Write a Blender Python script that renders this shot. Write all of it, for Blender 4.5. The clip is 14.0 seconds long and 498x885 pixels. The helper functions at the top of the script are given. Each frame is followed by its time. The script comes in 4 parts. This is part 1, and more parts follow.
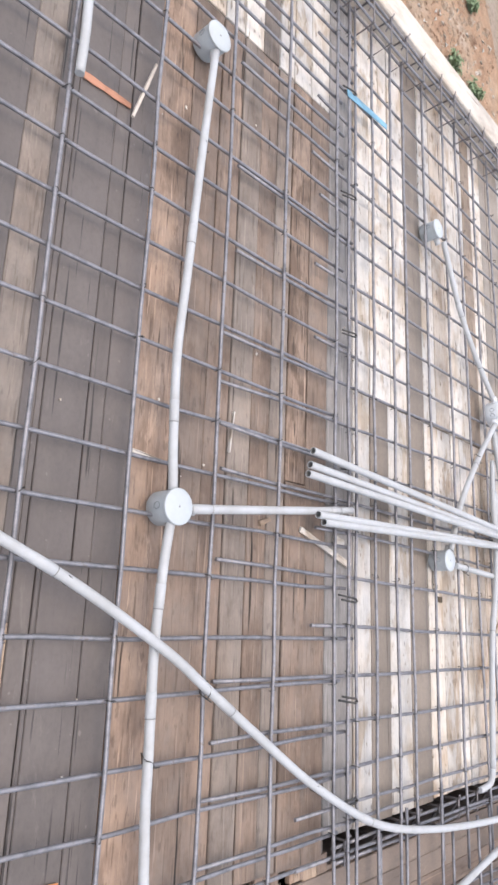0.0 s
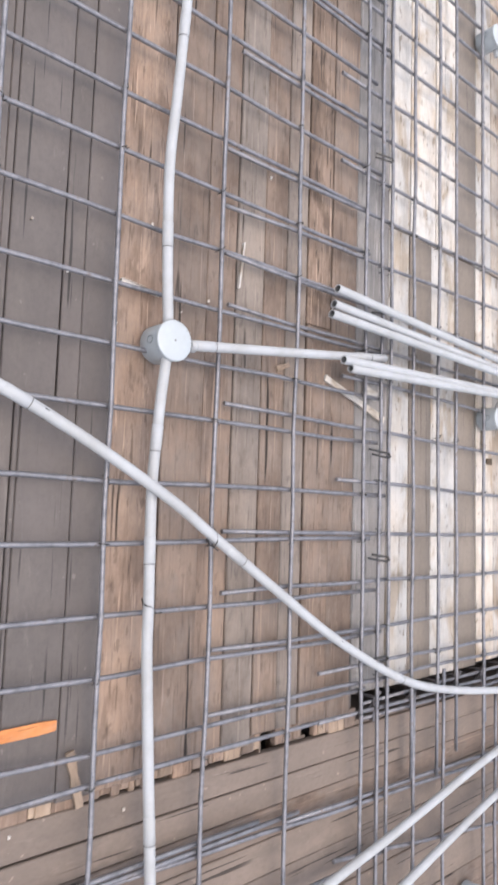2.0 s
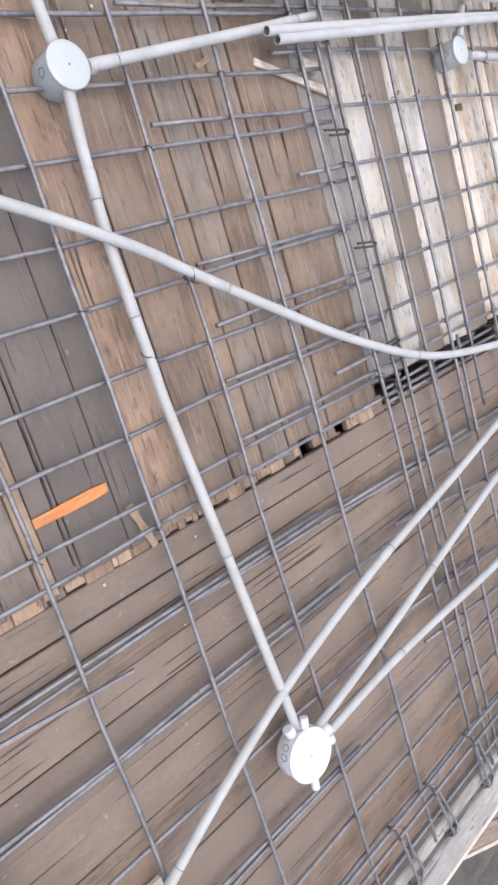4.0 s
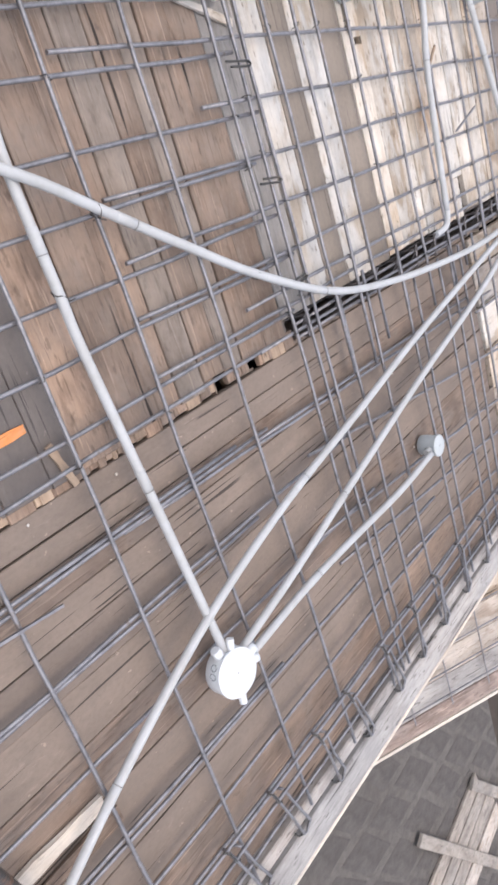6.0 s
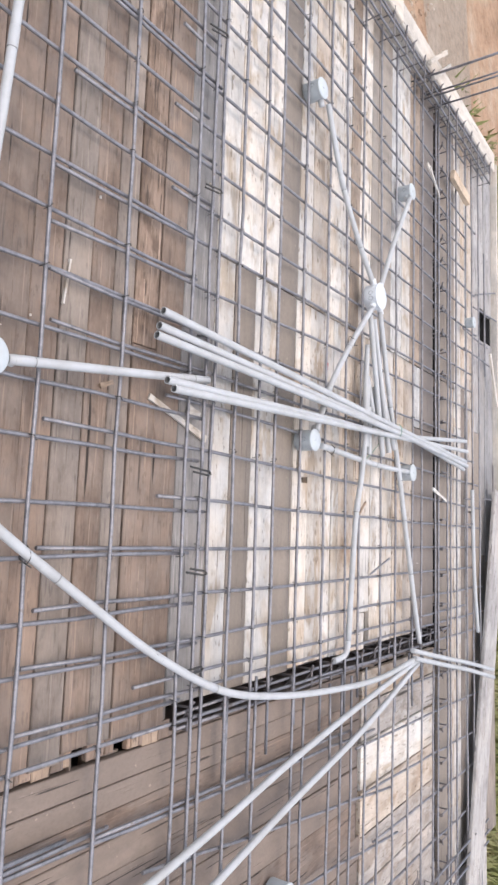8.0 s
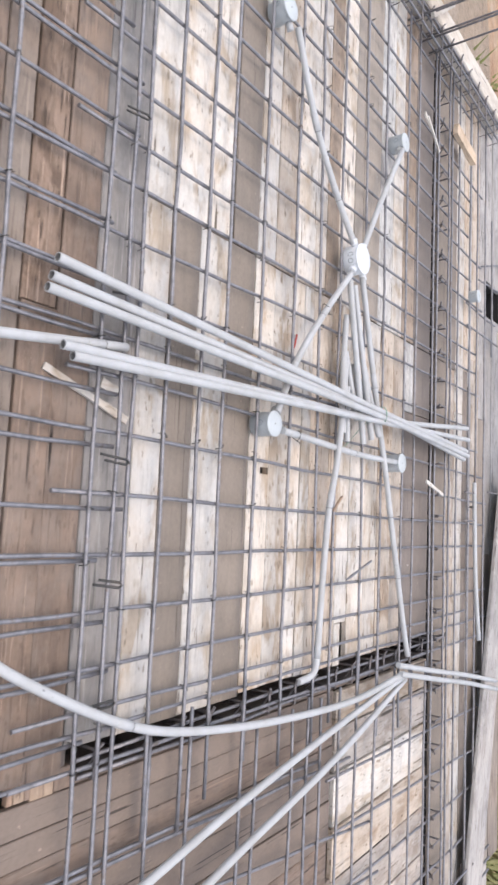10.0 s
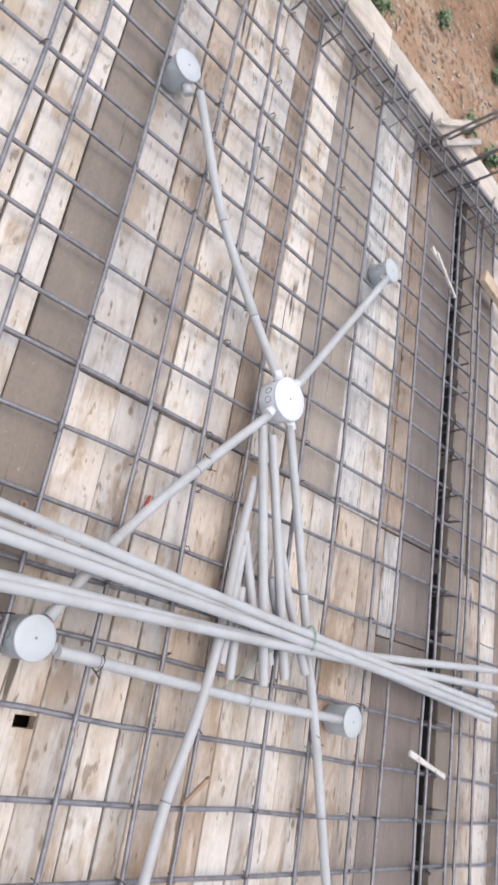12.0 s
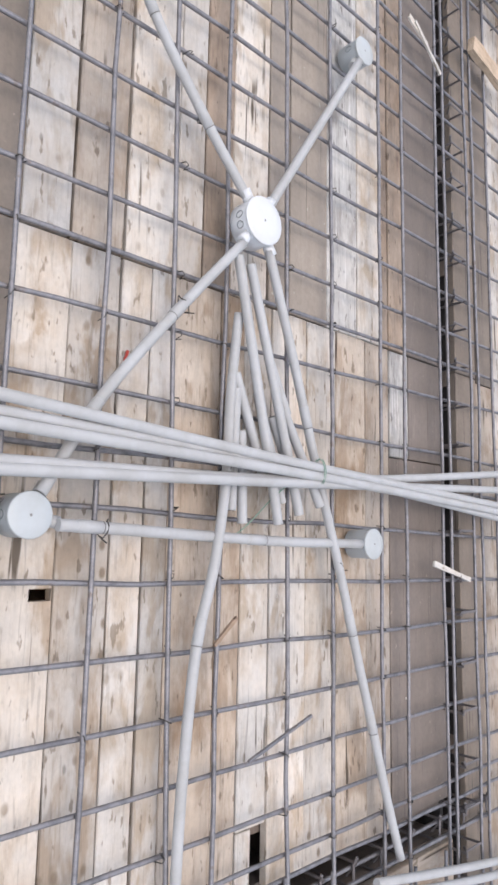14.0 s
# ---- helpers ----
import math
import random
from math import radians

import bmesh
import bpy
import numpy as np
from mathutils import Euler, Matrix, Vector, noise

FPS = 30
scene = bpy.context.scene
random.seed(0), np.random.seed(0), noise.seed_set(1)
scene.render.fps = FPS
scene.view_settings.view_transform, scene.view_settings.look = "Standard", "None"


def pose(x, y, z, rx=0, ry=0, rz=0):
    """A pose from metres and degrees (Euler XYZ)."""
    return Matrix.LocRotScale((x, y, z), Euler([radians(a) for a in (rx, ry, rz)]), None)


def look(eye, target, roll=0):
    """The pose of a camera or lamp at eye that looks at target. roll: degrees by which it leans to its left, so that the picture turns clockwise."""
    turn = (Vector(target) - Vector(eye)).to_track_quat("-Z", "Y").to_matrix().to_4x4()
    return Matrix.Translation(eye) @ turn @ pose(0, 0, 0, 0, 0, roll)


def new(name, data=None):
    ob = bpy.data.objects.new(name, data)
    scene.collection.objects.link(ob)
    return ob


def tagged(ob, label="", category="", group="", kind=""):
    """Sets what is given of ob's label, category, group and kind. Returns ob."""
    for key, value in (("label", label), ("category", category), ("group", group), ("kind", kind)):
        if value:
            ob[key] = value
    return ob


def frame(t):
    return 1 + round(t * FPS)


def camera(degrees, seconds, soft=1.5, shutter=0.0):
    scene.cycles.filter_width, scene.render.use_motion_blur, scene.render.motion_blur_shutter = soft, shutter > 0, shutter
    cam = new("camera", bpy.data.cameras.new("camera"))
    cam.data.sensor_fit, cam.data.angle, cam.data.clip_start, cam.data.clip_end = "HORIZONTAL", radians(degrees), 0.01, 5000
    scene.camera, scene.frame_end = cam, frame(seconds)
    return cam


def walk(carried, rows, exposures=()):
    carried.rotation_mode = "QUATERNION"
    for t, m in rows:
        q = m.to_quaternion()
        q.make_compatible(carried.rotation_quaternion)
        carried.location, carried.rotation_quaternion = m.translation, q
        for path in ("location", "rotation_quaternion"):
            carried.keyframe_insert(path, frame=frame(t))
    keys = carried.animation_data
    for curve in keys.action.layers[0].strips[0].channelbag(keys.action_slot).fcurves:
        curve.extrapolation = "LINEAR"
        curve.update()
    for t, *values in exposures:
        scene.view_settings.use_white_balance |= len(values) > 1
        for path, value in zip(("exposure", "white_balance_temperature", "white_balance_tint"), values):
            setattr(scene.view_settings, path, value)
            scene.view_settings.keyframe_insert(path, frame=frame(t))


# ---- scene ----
cam = camera(40.1, 14.0, soft=2.7, shutter=0.16)
PATH = [
    (0, (0.685, -2.829, 1.41), (0.194, -1.405, 0.094), 79.4),
    (0.3, (0.714, -2.725, 1.403), (0.265, -1.327, 0.046), 79.7),
    (0.5, (0.687, -2.654, 1.394), (0.429, -1.194, 0.051), 85.6),
    (1, (0.687, -2.542, 1.402), (0.469, -1.091, 0.044), 85.6),
    (1.3, (0.739, -2.541, 1.388), (0.407, -1.14, 0.0), 84.3),
    (1.5, (0.743, -2.555, 1.4), (0.385, -1.192, -0.019), 84.2),
    (1.7, (0.791, -2.559, 1.365), (0.431, -1.171, -0.03), 83.1),
    (2, (0.802, -2.565, 1.376), (0.61, -1.24, -0.11), 85.6),
    (2.5, (0.839, -2.546, 1.374), (0.924, -1.273, -0.166), 87.5),
    (3, (0.865, -2.507, 1.359), (1.107, -1.227, -0.158), 88.8),
    (3.2, (0.874, -2.502, 1.365), (1.158, -1.236, -0.157), 88.7),
    (5.3, (0.922, -2.564, 1.387), (1.685, -1.437, -0.078), 94.0),
    (5.5, (0.926, -2.565, 1.39), (1.707, -1.436, -0.065), 94.4),
    (6, (0.907, -2.563, 1.414), (1.607, -1.266, 0.063), 92.0),
    (6.5, (0.888, -2.568, 1.437), (1.396, -1.073, 0.211), 89.3),
    (7, (0.879, -2.558, 1.44), (1.305, -0.995, 0.267), 89.5),
    (7.3, (0.852, -2.546, 1.445), (1.089, -0.93, 0.291), 89.0),
    (7.5, (0.815, -2.56, 1.451), (0.777, -0.914, 0.314), 87.2),
    (7.7, (0.786, -2.575, 1.455), (0.564, -0.937, 0.329), 86.9),
    (9.8, (0.796, -2.263, 1.407), (0.558, -0.661, 0.234), 88.7),
    (10, (0.743, -2.081, 1.406), (0.538, -0.476, 0.23), 88.2),
    (10.3, (0.708, -1.915, 1.392), (0.431, -0.323, 0.214), 87.4),
    (10.5, (0.697, -1.724, 1.392), (0.361, -0.171, 0.178), 87.1),
    (11, (0.678, -1.397, 1.387), (0.134, 0.09, 0.165), 85.4),
    (11.5, (0.534, -1.041, 1.351), (-0.008, 0.458, 0.143), 83.3),
    (11.7, (0.501, -0.93, 1.356), (-0.021, 0.465, 0.022), 81.6),
    (12, (0.493, -0.854, 1.348), (-0.226, 0.428, -0.008), 79.1),
    (12.2, (0.486, -0.819, 1.313), (-0.312, 0.398, -0.059), 77.2),
    (12.5, (0.491, -0.783, 1.357), (-0.411, 0.449, 0.065), 72.9),
    (13, (0.449, -0.773, 1.326), (-0.353, 0.459, -0.031), 72.9),
    (13.2, (0.452, -0.754, 1.325), (-0.109, 0.517, -0.113), 78.1),
    (13.5, (0.45, -0.745, 1.303), (0.058, 0.567, -0.154), 81.2),
    (14, (0.467, -0.738, 1.303), (0.19, 0.633, -0.126), 82.9),
]
walk(cam, [(t, look(eye, target, roll)) for t, eye, target, roll in PATH], [(0.0, 1.04), (1.2, 1.02), (2.0, 0.98), (9.8, 0.95), (10.5, 0.75), (11.0, 0.68), (11.5, 0.72), (12.5, 0.74), (14.0, 0.66)])

# ---- world and light ----
world = bpy.data.worlds.new("sky")
scene.world = world
world.use_nodes = True
wn = world.node_tree.nodes
sky = wn.new("ShaderNodeTexSky")
sky.sky_type = "NISHITA"
sky.sun_disc = False
sky.sun_elevation = radians(78)
sky.sun_rotation = radians(200)
sky.dust_density = 4.0
sky.ozone_density = 0.6
wn["Background"].inputs["Strength"].default_value = 0.105
world.node_tree.links.new(sky.outputs[0], wn["Background"].inputs["Color"])
sun = new("sun", bpy.data.lights.new("sun", "SUN"))
sun.data.energy = 1.25
sun.data.angle = radians(165)
sun.data.color = (0.985, 0.97, 0.965)
sun.matrix_world = look((-1.0, -1.6, 9.0), (0, 0, 0))


# ---- materials ----
def shader(name):
    m = bpy.data.materials.new(name)
    m.use_nodes = True
    nt = m.node_tree
    b = nt.nodes["Principled BSDF"]

    def node(kind, **vals):
        n = nt.nodes.new("ShaderNode" + kind)
        for k, v in vals.items():
            n.inputs[k.replace("_", " ")].default_value = v
        return n

    def link(a, bb):
        nt.links.new(a, bb)
    return m, nt, b, node, link


def ramp(nt, stops):
    r = nt.nodes.new("ShaderNodeValToRGB")
    el = r.color_ramp.elements
    while len(el) < len(stops):
        el.new(0.5)
    for e, (p, c) in zip(el, stops):
        e.position = p
        e.color = (c, c, c, 1) if isinstance(c, (int, float)) else (*c, 1)
    return r


def mixc(nt, kind, fac, a, b):
    n = nt.nodes.new("ShaderNodeMix")
    n.data_type = "RGBA"
    n.blend_type = kind
    for sock, v in ((n.inputs[0], fac), (n.inputs[6], a), (n.inputs[7], b)):
        if isinstance(v, (int, float)):
            sock.default_value = v
        elif isinstance(v, tuple):
            sock.default_value = (*v, 1)
        else:
            nt.links.new(v, sock)
    return n.outputs[2]


def coords(nt, node, link, scale):
    """Object coordinates, shifted by each object's own random number, stretched along the grain."""
    tc = nt.nodes.new("ShaderNodeTexCoord")
    oi = nt.nodes.new("ShaderNodeObjectInfo")
    mul = nt.nodes.new("ShaderNodeVectorMath")
    mul.operation = "MULTIPLY_ADD"
    comb = nt.nodes.new("ShaderNodeCombineXYZ")
    for k in range(3):
        m = nt.nodes.new("ShaderNodeMath")
        m.operation = "MULTIPLY"
        m.inputs[1].default_value = (37.0, 53.0, 71.0)[k]
        link(oi.outputs["Random"], m.inputs[0])
        link(m.outputs[0], comb.inputs[k])
    link(tc.outputs["Object"], mul.inputs[0])
    mul.inputs[1].default_value = (1, 1, 1)
    link(comb.outputs[0], mul.inputs[2])
    mp = nt.nodes.new("ShaderNodeMapping")
    mp.inputs["Scale"].default_value = scale
    link(mul.outputs[0], mp.inputs["Vector"])
    return mul.outputs[0], mp.outputs[0], oi.outputs["Random"]


def timber(name, light, mid, dark, stain=0.5, grey=(0.3, 0.28, 0.26), rough=0.85, spots=0.5, crack=0.65, bands=0.6, knots=0.7, scuff=0.0, lines=0.4, dash=0.4, grainy=0.22, streaks=0.5, blobs=0.0):
    """Weathered formwork wood: blotches, elongated drip stains, specks, cement scuffs and open cracks."""
    m, nt, b, node, link = shader(name)
    raw, grainv, rnd = coords(nt, node, link, (1.1, 11.0, 11.0))

    def noise(scale, sx, sy, detail, rough2=0.6, warp=0.0):
        mp = nt.nodes.new("ShaderNodeMapping")
        mp.inputs["Scale"].default_value = (sx, sy, sy)
        link(raw, mp.inputs["Vector"])
        n = node("TexNoise", Scale=scale, Detail=detail, Roughness=rough2, Distortion=warp)
        link(mp.outputs[0], n.inputs["Vector"])
        return n.outputs["Fac"]

    def band(fac, stops):
        r = ramp(nt, stops)
        link(fac, r.inputs[0])
        return r.outputs[0]

    def times(p, q):
        n = nt.nodes.new("ShaderNodeMath")
        n.operation = "MULTIPLY"
        link(p, n.inputs[0])
        link(q, n.inputs[1])
        return n.outputs[0]
    grain = noise(1.5, 1.1, 13.0, 5.0, 0.62, 0.5)
    broad = noise(2.6, 1.0, 2.4, 7.0, 0.68)
    blot = noise(5.5, 1.0, 1.5, 7.0, 0.66)
    wear = noise(2.3, 1.0, 1.0, 7.0, 0.7)
    fine = noise(6.0, 1.5, 22.0, 5.0, 0.72)
    both = nt.nodes.new("ShaderNodeMix")
    both.inputs[0].default_value = 1.0 - grainy
    link(grain, both.inputs[2])
    link(broad, both.inputs[3])
    c = band(both.outputs[0], [(0.5 - 0.15 * bands - 0.08, dark), (0.47, mid), (0.60, light)])
    c = mixc(nt, "MIX", band(blot, [(0.47, 0.0), (0.56, stain)]), c, grey)
    # brown drips and blobs, gathered where the board has been wet
    wet = band(noise(3.1, 1.0, 1.0, 3.0), [(0.40, 0.0), (0.50, 1.0)])
    drip = band(noise(5.0, 0.9, 2.4, 4.0, 0.6, 0.4), [(0.50, 0.0), (0.60, spots)])
    warm = tuple(0.8 * p + 0.2 * q for p, q in zip(dark, mid))
    c = mixc(nt, "MIX", times(wet, drip), c, warm)
    streak = band(noise(2.0, 3.0, 24.0, 4.0, 0.65, 0.4), [(0.58, 0.0), (0.66, streaks)])
    c = mixc(nt, "MIX", streak, c, warm)
    # scuffs of cement and raw wood
    c = mixc(nt, "MIX", band(noise(4.3, 1.0, 3.0, 6.0, 0.7, 0.8), [(0.60, 0.0), (0.68, scuff)]), c, tuple(min(0.8, 1.9 * p) for p in light))
    c = mixc(nt, "MULTIPLY", lines, c, band(fine, [(0.32, 0.62), (0.5, 1.0), (0.75, 1.12)]))
    c = mixc(nt, "MULTIPLY", 0.5, c, band(noise(60.0, 1.0, 1.4, 4.0, 0.7), [(0.3, 0.84), (0.5, 1.0), (0.75, 1.08)]))
    # dark specks and nail holes
    speck = band(noise(20.0, 0.8, 2.4, 3.0, 0.55), [(0.63, 0.0), (0.68, knots)])
    c = mixc(nt, "MIX", speck, c, tuple(0.5 * p for p in dark))
    # short dark dashes and pale hairlines along the grain
    c = mixc(nt, "MIX", band(noise(3.0, 2.6, 34.0, 3.0, 0.5, 0.3), [(0.60, 0.0), (0.665, dash)]), c, tuple(0.4 * p for p in dark))
    c = mixc(nt, "MIX", band(noise(2.2, 1.6, 46.0, 3.0, 0.5, 0.3), [(0.63, 0.0), (0.68, min(0.7, 2.0 * scuff))]), c, tuple(min(0.8, 1.7 * p) for p in light))
    # round brown spots, crowded where rust and oil have dripped
    if blobs:
        cell = nt.nodes.new("ShaderNodeTexVoronoi")
        cell.inputs["Scale"].default_value = 30.0
        mpb = nt.nodes.new("ShaderNodeMapping")
        mpb.inputs["Scale"].default_value = (0.62, 1.0, 0.0)
        link(raw, mpb.inputs["Vector"])
        link(mpb.outputs[0], cell.inputs["Vector"])
        pick = nt.nodes.new("ShaderNodeSeparateColor")
        link(cell.outputs["Color"], pick.inputs[0])
        some = band(pick.outputs[0], [(0.50, 0.0), (0.62, 1.0)])
        crowd = band(noise(2.4, 1.0, 1.4, 3.0), [(0.44, 0.0), (0.54, blobs)])
        c = mixc(nt, "MIX", times(times(some, crowd), band(cell.outputs["Distance"], [(0.15, 1.0), (0.30, 0.0)])), c, tuple(0.62 * p for p in dark))
    # open cracks, broken along their length
    gate = band(noise(3.0, 1.3, 3.0, 2.0), [(0.46, 0.0), (0.56, 1.0)])
    split = band(noise(1.0, 2.0, 46.0, 3.0, 0.45, 0.25), [(0.30, crack), (0.355, 0.0)])
    c = mixc(nt, "MIX", times(gate, split), c, tuple(0.22 * p for p in dark))
    c = mixc(nt, "MULTIPLY", 1.0, c, band(wear, [(0.30, (0.72, 0.73, 0.75)), (0.5, (1.0, 1.0, 1.0)), (0.70, (1.17, 1.12, 1.07))]))
    knot = nt.nodes.new("ShaderNodeTexVoronoi")
    knot.inputs["Scale"].default_value = 6.0
    mpk = nt.nodes.new("ShaderNodeMapping")
    mpk.inputs["Scale"].default_value = (1.0, 2.2, 0.0)
    link(raw, mpk.inputs["Vector"])
    link(mpk.outputs[0], knot.inputs["Vector"])
    c = mixc(nt, "MULTIPLY", knots, c, band(knot.outputs["Distance"], [(0.035, 0.4), (0.075, 1.0)]))
    c = mixc(nt, "MULTIPLY", 1.0, c, band(rnd, [(0.0, (0.80, 0.80, 0.81)), (0.5, (1.0, 0.985, 0.97)), (1.0, (1.1, 1.06, 1.02))]))
    link(c, b.inputs["Base Color"])
    b.inputs["Roughness"].default_value = rough
    bump = node("Bump", Strength=0.5, Distance=0.004)
    link(fine, bump.inputs["Height"])
    link(bump.outputs[0], b.inputs["Normal"])
    return m


def ply(name, base, blot, dark, rough=0.6, crack=0.8, scuff=0.3):
    """Smooth worn plywood facing: broad blotches, faint streaks, pale scuffs and a few long splits."""
    m, nt, b, node, link = shader(name)
    raw, v, rnd = coords(nt, node, link, (1, 1, 1))

    def noise(scale, sx, sy, detail, rough2=0.6, warp=0.0):
        mp = nt.nodes.new("ShaderNodeMapping")
        mp.inputs["Scale"].default_value = (sx, sy, sy)
        link(raw, mp.inputs["Vector"])
        n = node("TexNoise", Scale=scale, Detail=detail, Roughness=rough2, Distortion=warp)
        link(mp.outputs[0], n.inputs["Vector"])
        return n.outputs["Fac"]

    def band(fac, stops):
        r = ramp(nt, stops)
        link(fac, r.inputs[0])
        return r.outputs[0]
    c = band(noise(2.2, 1.0, 1.6, 8.0, 0.62), [(0.32, tuple(0.84 * k for k in base)), (0.5, base), (0.68, tuple(1.16 * k for k in base))])
    c = mixc(nt, "MIX", band(noise(6.0, 1.0, 1.7, 6.0, 0.66), [(0.50, 0.0), (0.62, 0.55)]), c, blot)
    c = mixc(nt, "MULTIPLY", 0.5, c, band(noise(1.6, 1.0, 16.0, 5.0, 0.65, 0.4), [(0.32, 0.86), (0.5, 1.0), (0.7, 1.06)]))
    c = mixc(nt, "MULTIPLY", 0.7, c, band(noise(70.0, 1.0, 1.3, 4.0, 0.7), [(0.3, 0.84), (0.5, 1.0), (0.75, 1.1)]))
    c = mixc(nt, "MIX", band(noise(3.6, 1.0, 4.0, 7.0, 0.72, 0.9), [(0.60, 0.0), (0.70, scuff)]), c, tuple(min(0.7, 1.9 * k + 0.03) for k in base))
    c = mixc(nt, "MIX", band(noise(46.0, 1.0, 1.2, 2.0, 0.5), [(0.72, 0.0), (0.75, 0.4)]), c, tuple(min(0.7, 2.3 * k) for k in base))
    gate = band(noise(2.6, 1.3, 2.6, 2.0), [(0.44, 0.0), (0.50, 1.0)])
    split = band(noise(1.0, 1.9, 85.0, 2.0, 0.5, 0.2), [(0.325, crack), (0.35, 0.0)])
    mul = nt.nodes.new("ShaderNodeMath")
    mul.operation = "MULTIPLY"
    link(gate, mul.inputs[0])
    link(split, mul.inputs[1])
    c = mixc(nt, "MIX", mul.outputs[0], c, dark)
    c = mixc(nt, "MULTIPLY", 1.0, c, band(rnd, [(0.0, (0.90, 0.90, 0.91)), (0.5, (1.0, 0.99, 0.98)), (1.0, (1.07, 1.05, 1.03))]))
    link(c, b.inputs["Base Color"])
    b.inputs["Roughness"].default_value = rough
    bump = node("Bump", Strength=0.3, Distance=0.002)
    link(noise(40.0, 1.0, 3.0, 5.0, 0.7), bump.inputs["Height"])
    link(bump.outputs[0], b.inputs["Normal"])
    return m


pale = timber("pale_board", (0.645, 0.625, 0.595), (0.61, 0.582, 0.545), (0.40, 0.315, 0.225), 0.45, (0.57, 0.515, 0.45), spots=0.9, crack=0.95, bands=0.8, dash=0.2, grainy=0.07, streaks=0.16, lines=0.22, blobs=0.45)
spotted = timber("spotted_pale_board", (0.635, 0.60, 0.555), (0.59, 0.545, 0.49), (0.36, 0.27, 0.185), 0.4, (0.53, 0.465, 0.39), spots=0.95, crack=0.9, bands=0.7, dash=0.25, grainy=0.07, streaks=0.2, lines=0.25, blobs=0.85)
tan = timber("tan_board", (0.585, 0.52, 0.45), (0.52, 0.45, 0.378), (0.30, 0.215, 0.145), 0.4, (0.45, 0.37, 0.295), spots=0.75, crack=0.95, dash=0.25, grainy=0.08, streaks=0.2, lines=0.28)
soiled = timber("soiled_pale_board", (0.53, 0.485, 0.445), (0.46, 0.415, 0.375), (0.27, 0.215, 0.17), 0.6, (0.38, 0.34, 0.305), spots=0.9, crack=0.95, bands=0.6, dash=0.3, grainy=0.08, streaks=0.25, lines=0.3)
peeled = timber("peeled_grey_white_board", (0.60, 0.60, 0.59), (0.50, 0.495, 0.48), (0.27, 0.25, 0.235), 0.4, (0.41, 0.40, 0.39), spots=0.5, crack=0.9, bands=0.3, dash=0.4, grainy=0.1, streaks=0.3, scuff=0.3)
ginger = timber("orange_brown_board", (0.415, 0.33, 0.26), (0.345, 0.268, 0.205), (0.2, 0.142, 0.1), 0.4, (0.33, 0.275, 0.225), spots=0.5, crack=0.9, dash=0.25, grainy=0.06, streaks=0.15, lines=0.25)
drab = timber("drab_board", (0.285, 0.243, 0.21), (0.24, 0.20, 0.17), (0.14, 0.108, 0.088), 0.5, (0.215, 0.183, 0.16), spots=0.3, crack=0.9, scuff=0.12, knots=0.3, dash=0.4, streaks=0.15, lines=0.3, grainy=0.12)
brown = timber("brown_board", (0.277, 0.209, 0.165), (0.223, 0.165, 0.129), (0.125, 0.09, 0.069), 0.55, (0.235, 0.192, 0.163), spots=0.28, crack=1.0, scuff=0.18, knots=0.35, lines=0.3, dash=0.35, streaks=0.14, grainy=0.1)
rusty = timber("red_brown_board", (0.37, 0.27, 0.205), (0.305, 0.215, 0.16), (0.14, 0.094, 0.068), 0.5, (0.27, 0.21, 0.172), spots=0.6, crack=1.0, scuff=0.25, knots=0.4, lines=0.5, dash=0.55, grainy=0.14, streaks=0.35)
rotten = timber("rotten_board", (0.30, 0.23, 0.185), (0.22, 0.16, 0.122), (0.10, 0.07, 0.052), 0.3, (0.2, 0.155, 0.125), spots=0.95, crack=1.0, bands=0.2, scuff=0.3, knots=0.4, lines=0.9, dash=0.8)
filmply = ply("film_faced_ply", (0.134, 0.113, 0.102), (0.158, 0.133, 0.117), (0.03, 0.025, 0.022), 0.55, crack=0.9, scuff=0.3)
wornply = ply("worn_buff_ply", (0.36, 0.31, 0.262), (0.315, 0.27, 0.228), (0.1, 0.08, 0.065), 0.75, crack=0.5, scuff=0.25)
dun = ply("dun_ply_board", (0.236, 0.197, 0.163), (0.203, 0.17, 0.142), (0.08, 0.065, 0.055), 0.7, crack=0.8, scuff=0.2)
greyply = ply("grey_brown_ply_sheet", (0.20, 0.168, 0.147), (0.172, 0.145, 0.128), (0.07, 0.057, 0.048), 0.7, crack=0.45, scuff=0.2)
deckply = ply("brown_deck_board", (0.207, 0.162, 0.132), (0.177, 0.141, 0.117), (0.05, 0.038, 0.03), 0.75, crack=1.0, scuff=0.25)
greystrip = timber("grey_ply_strip", (0.30, 0.288, 0.28), (0.26, 0.248, 0.24), (0.17, 0.158, 0.15), 0.5, (0.24, 0.225, 0.215), 0.6, spots=0.5, crack=0.6, scuff=0.2, knots=0.15, lines=0.3)
greytim = timber("weathered_timber", (0.43, 0.415, 0.405), (0.37, 0.355, 0.345), (0.22, 0.20, 0.19), 0.4, (0.33, 0.315, 0.305), crack=0.9)
cream = timber("cream_timber", (0.66, 0.61, 0.55), (0.58, 0.53, 0.47), (0.40, 0.33, 0.27), 0.35, (0.5, 0.46, 0.41), spots=0.4, knots=0.25, lines=0.25, dash=0.1)
splint = timber("splintered_wood", (0.52, 0.40, 0.30), (0.42, 0.31, 0.225), (0.2, 0.14, 0.1), 0.2, (0.35, 0.27, 0.2))


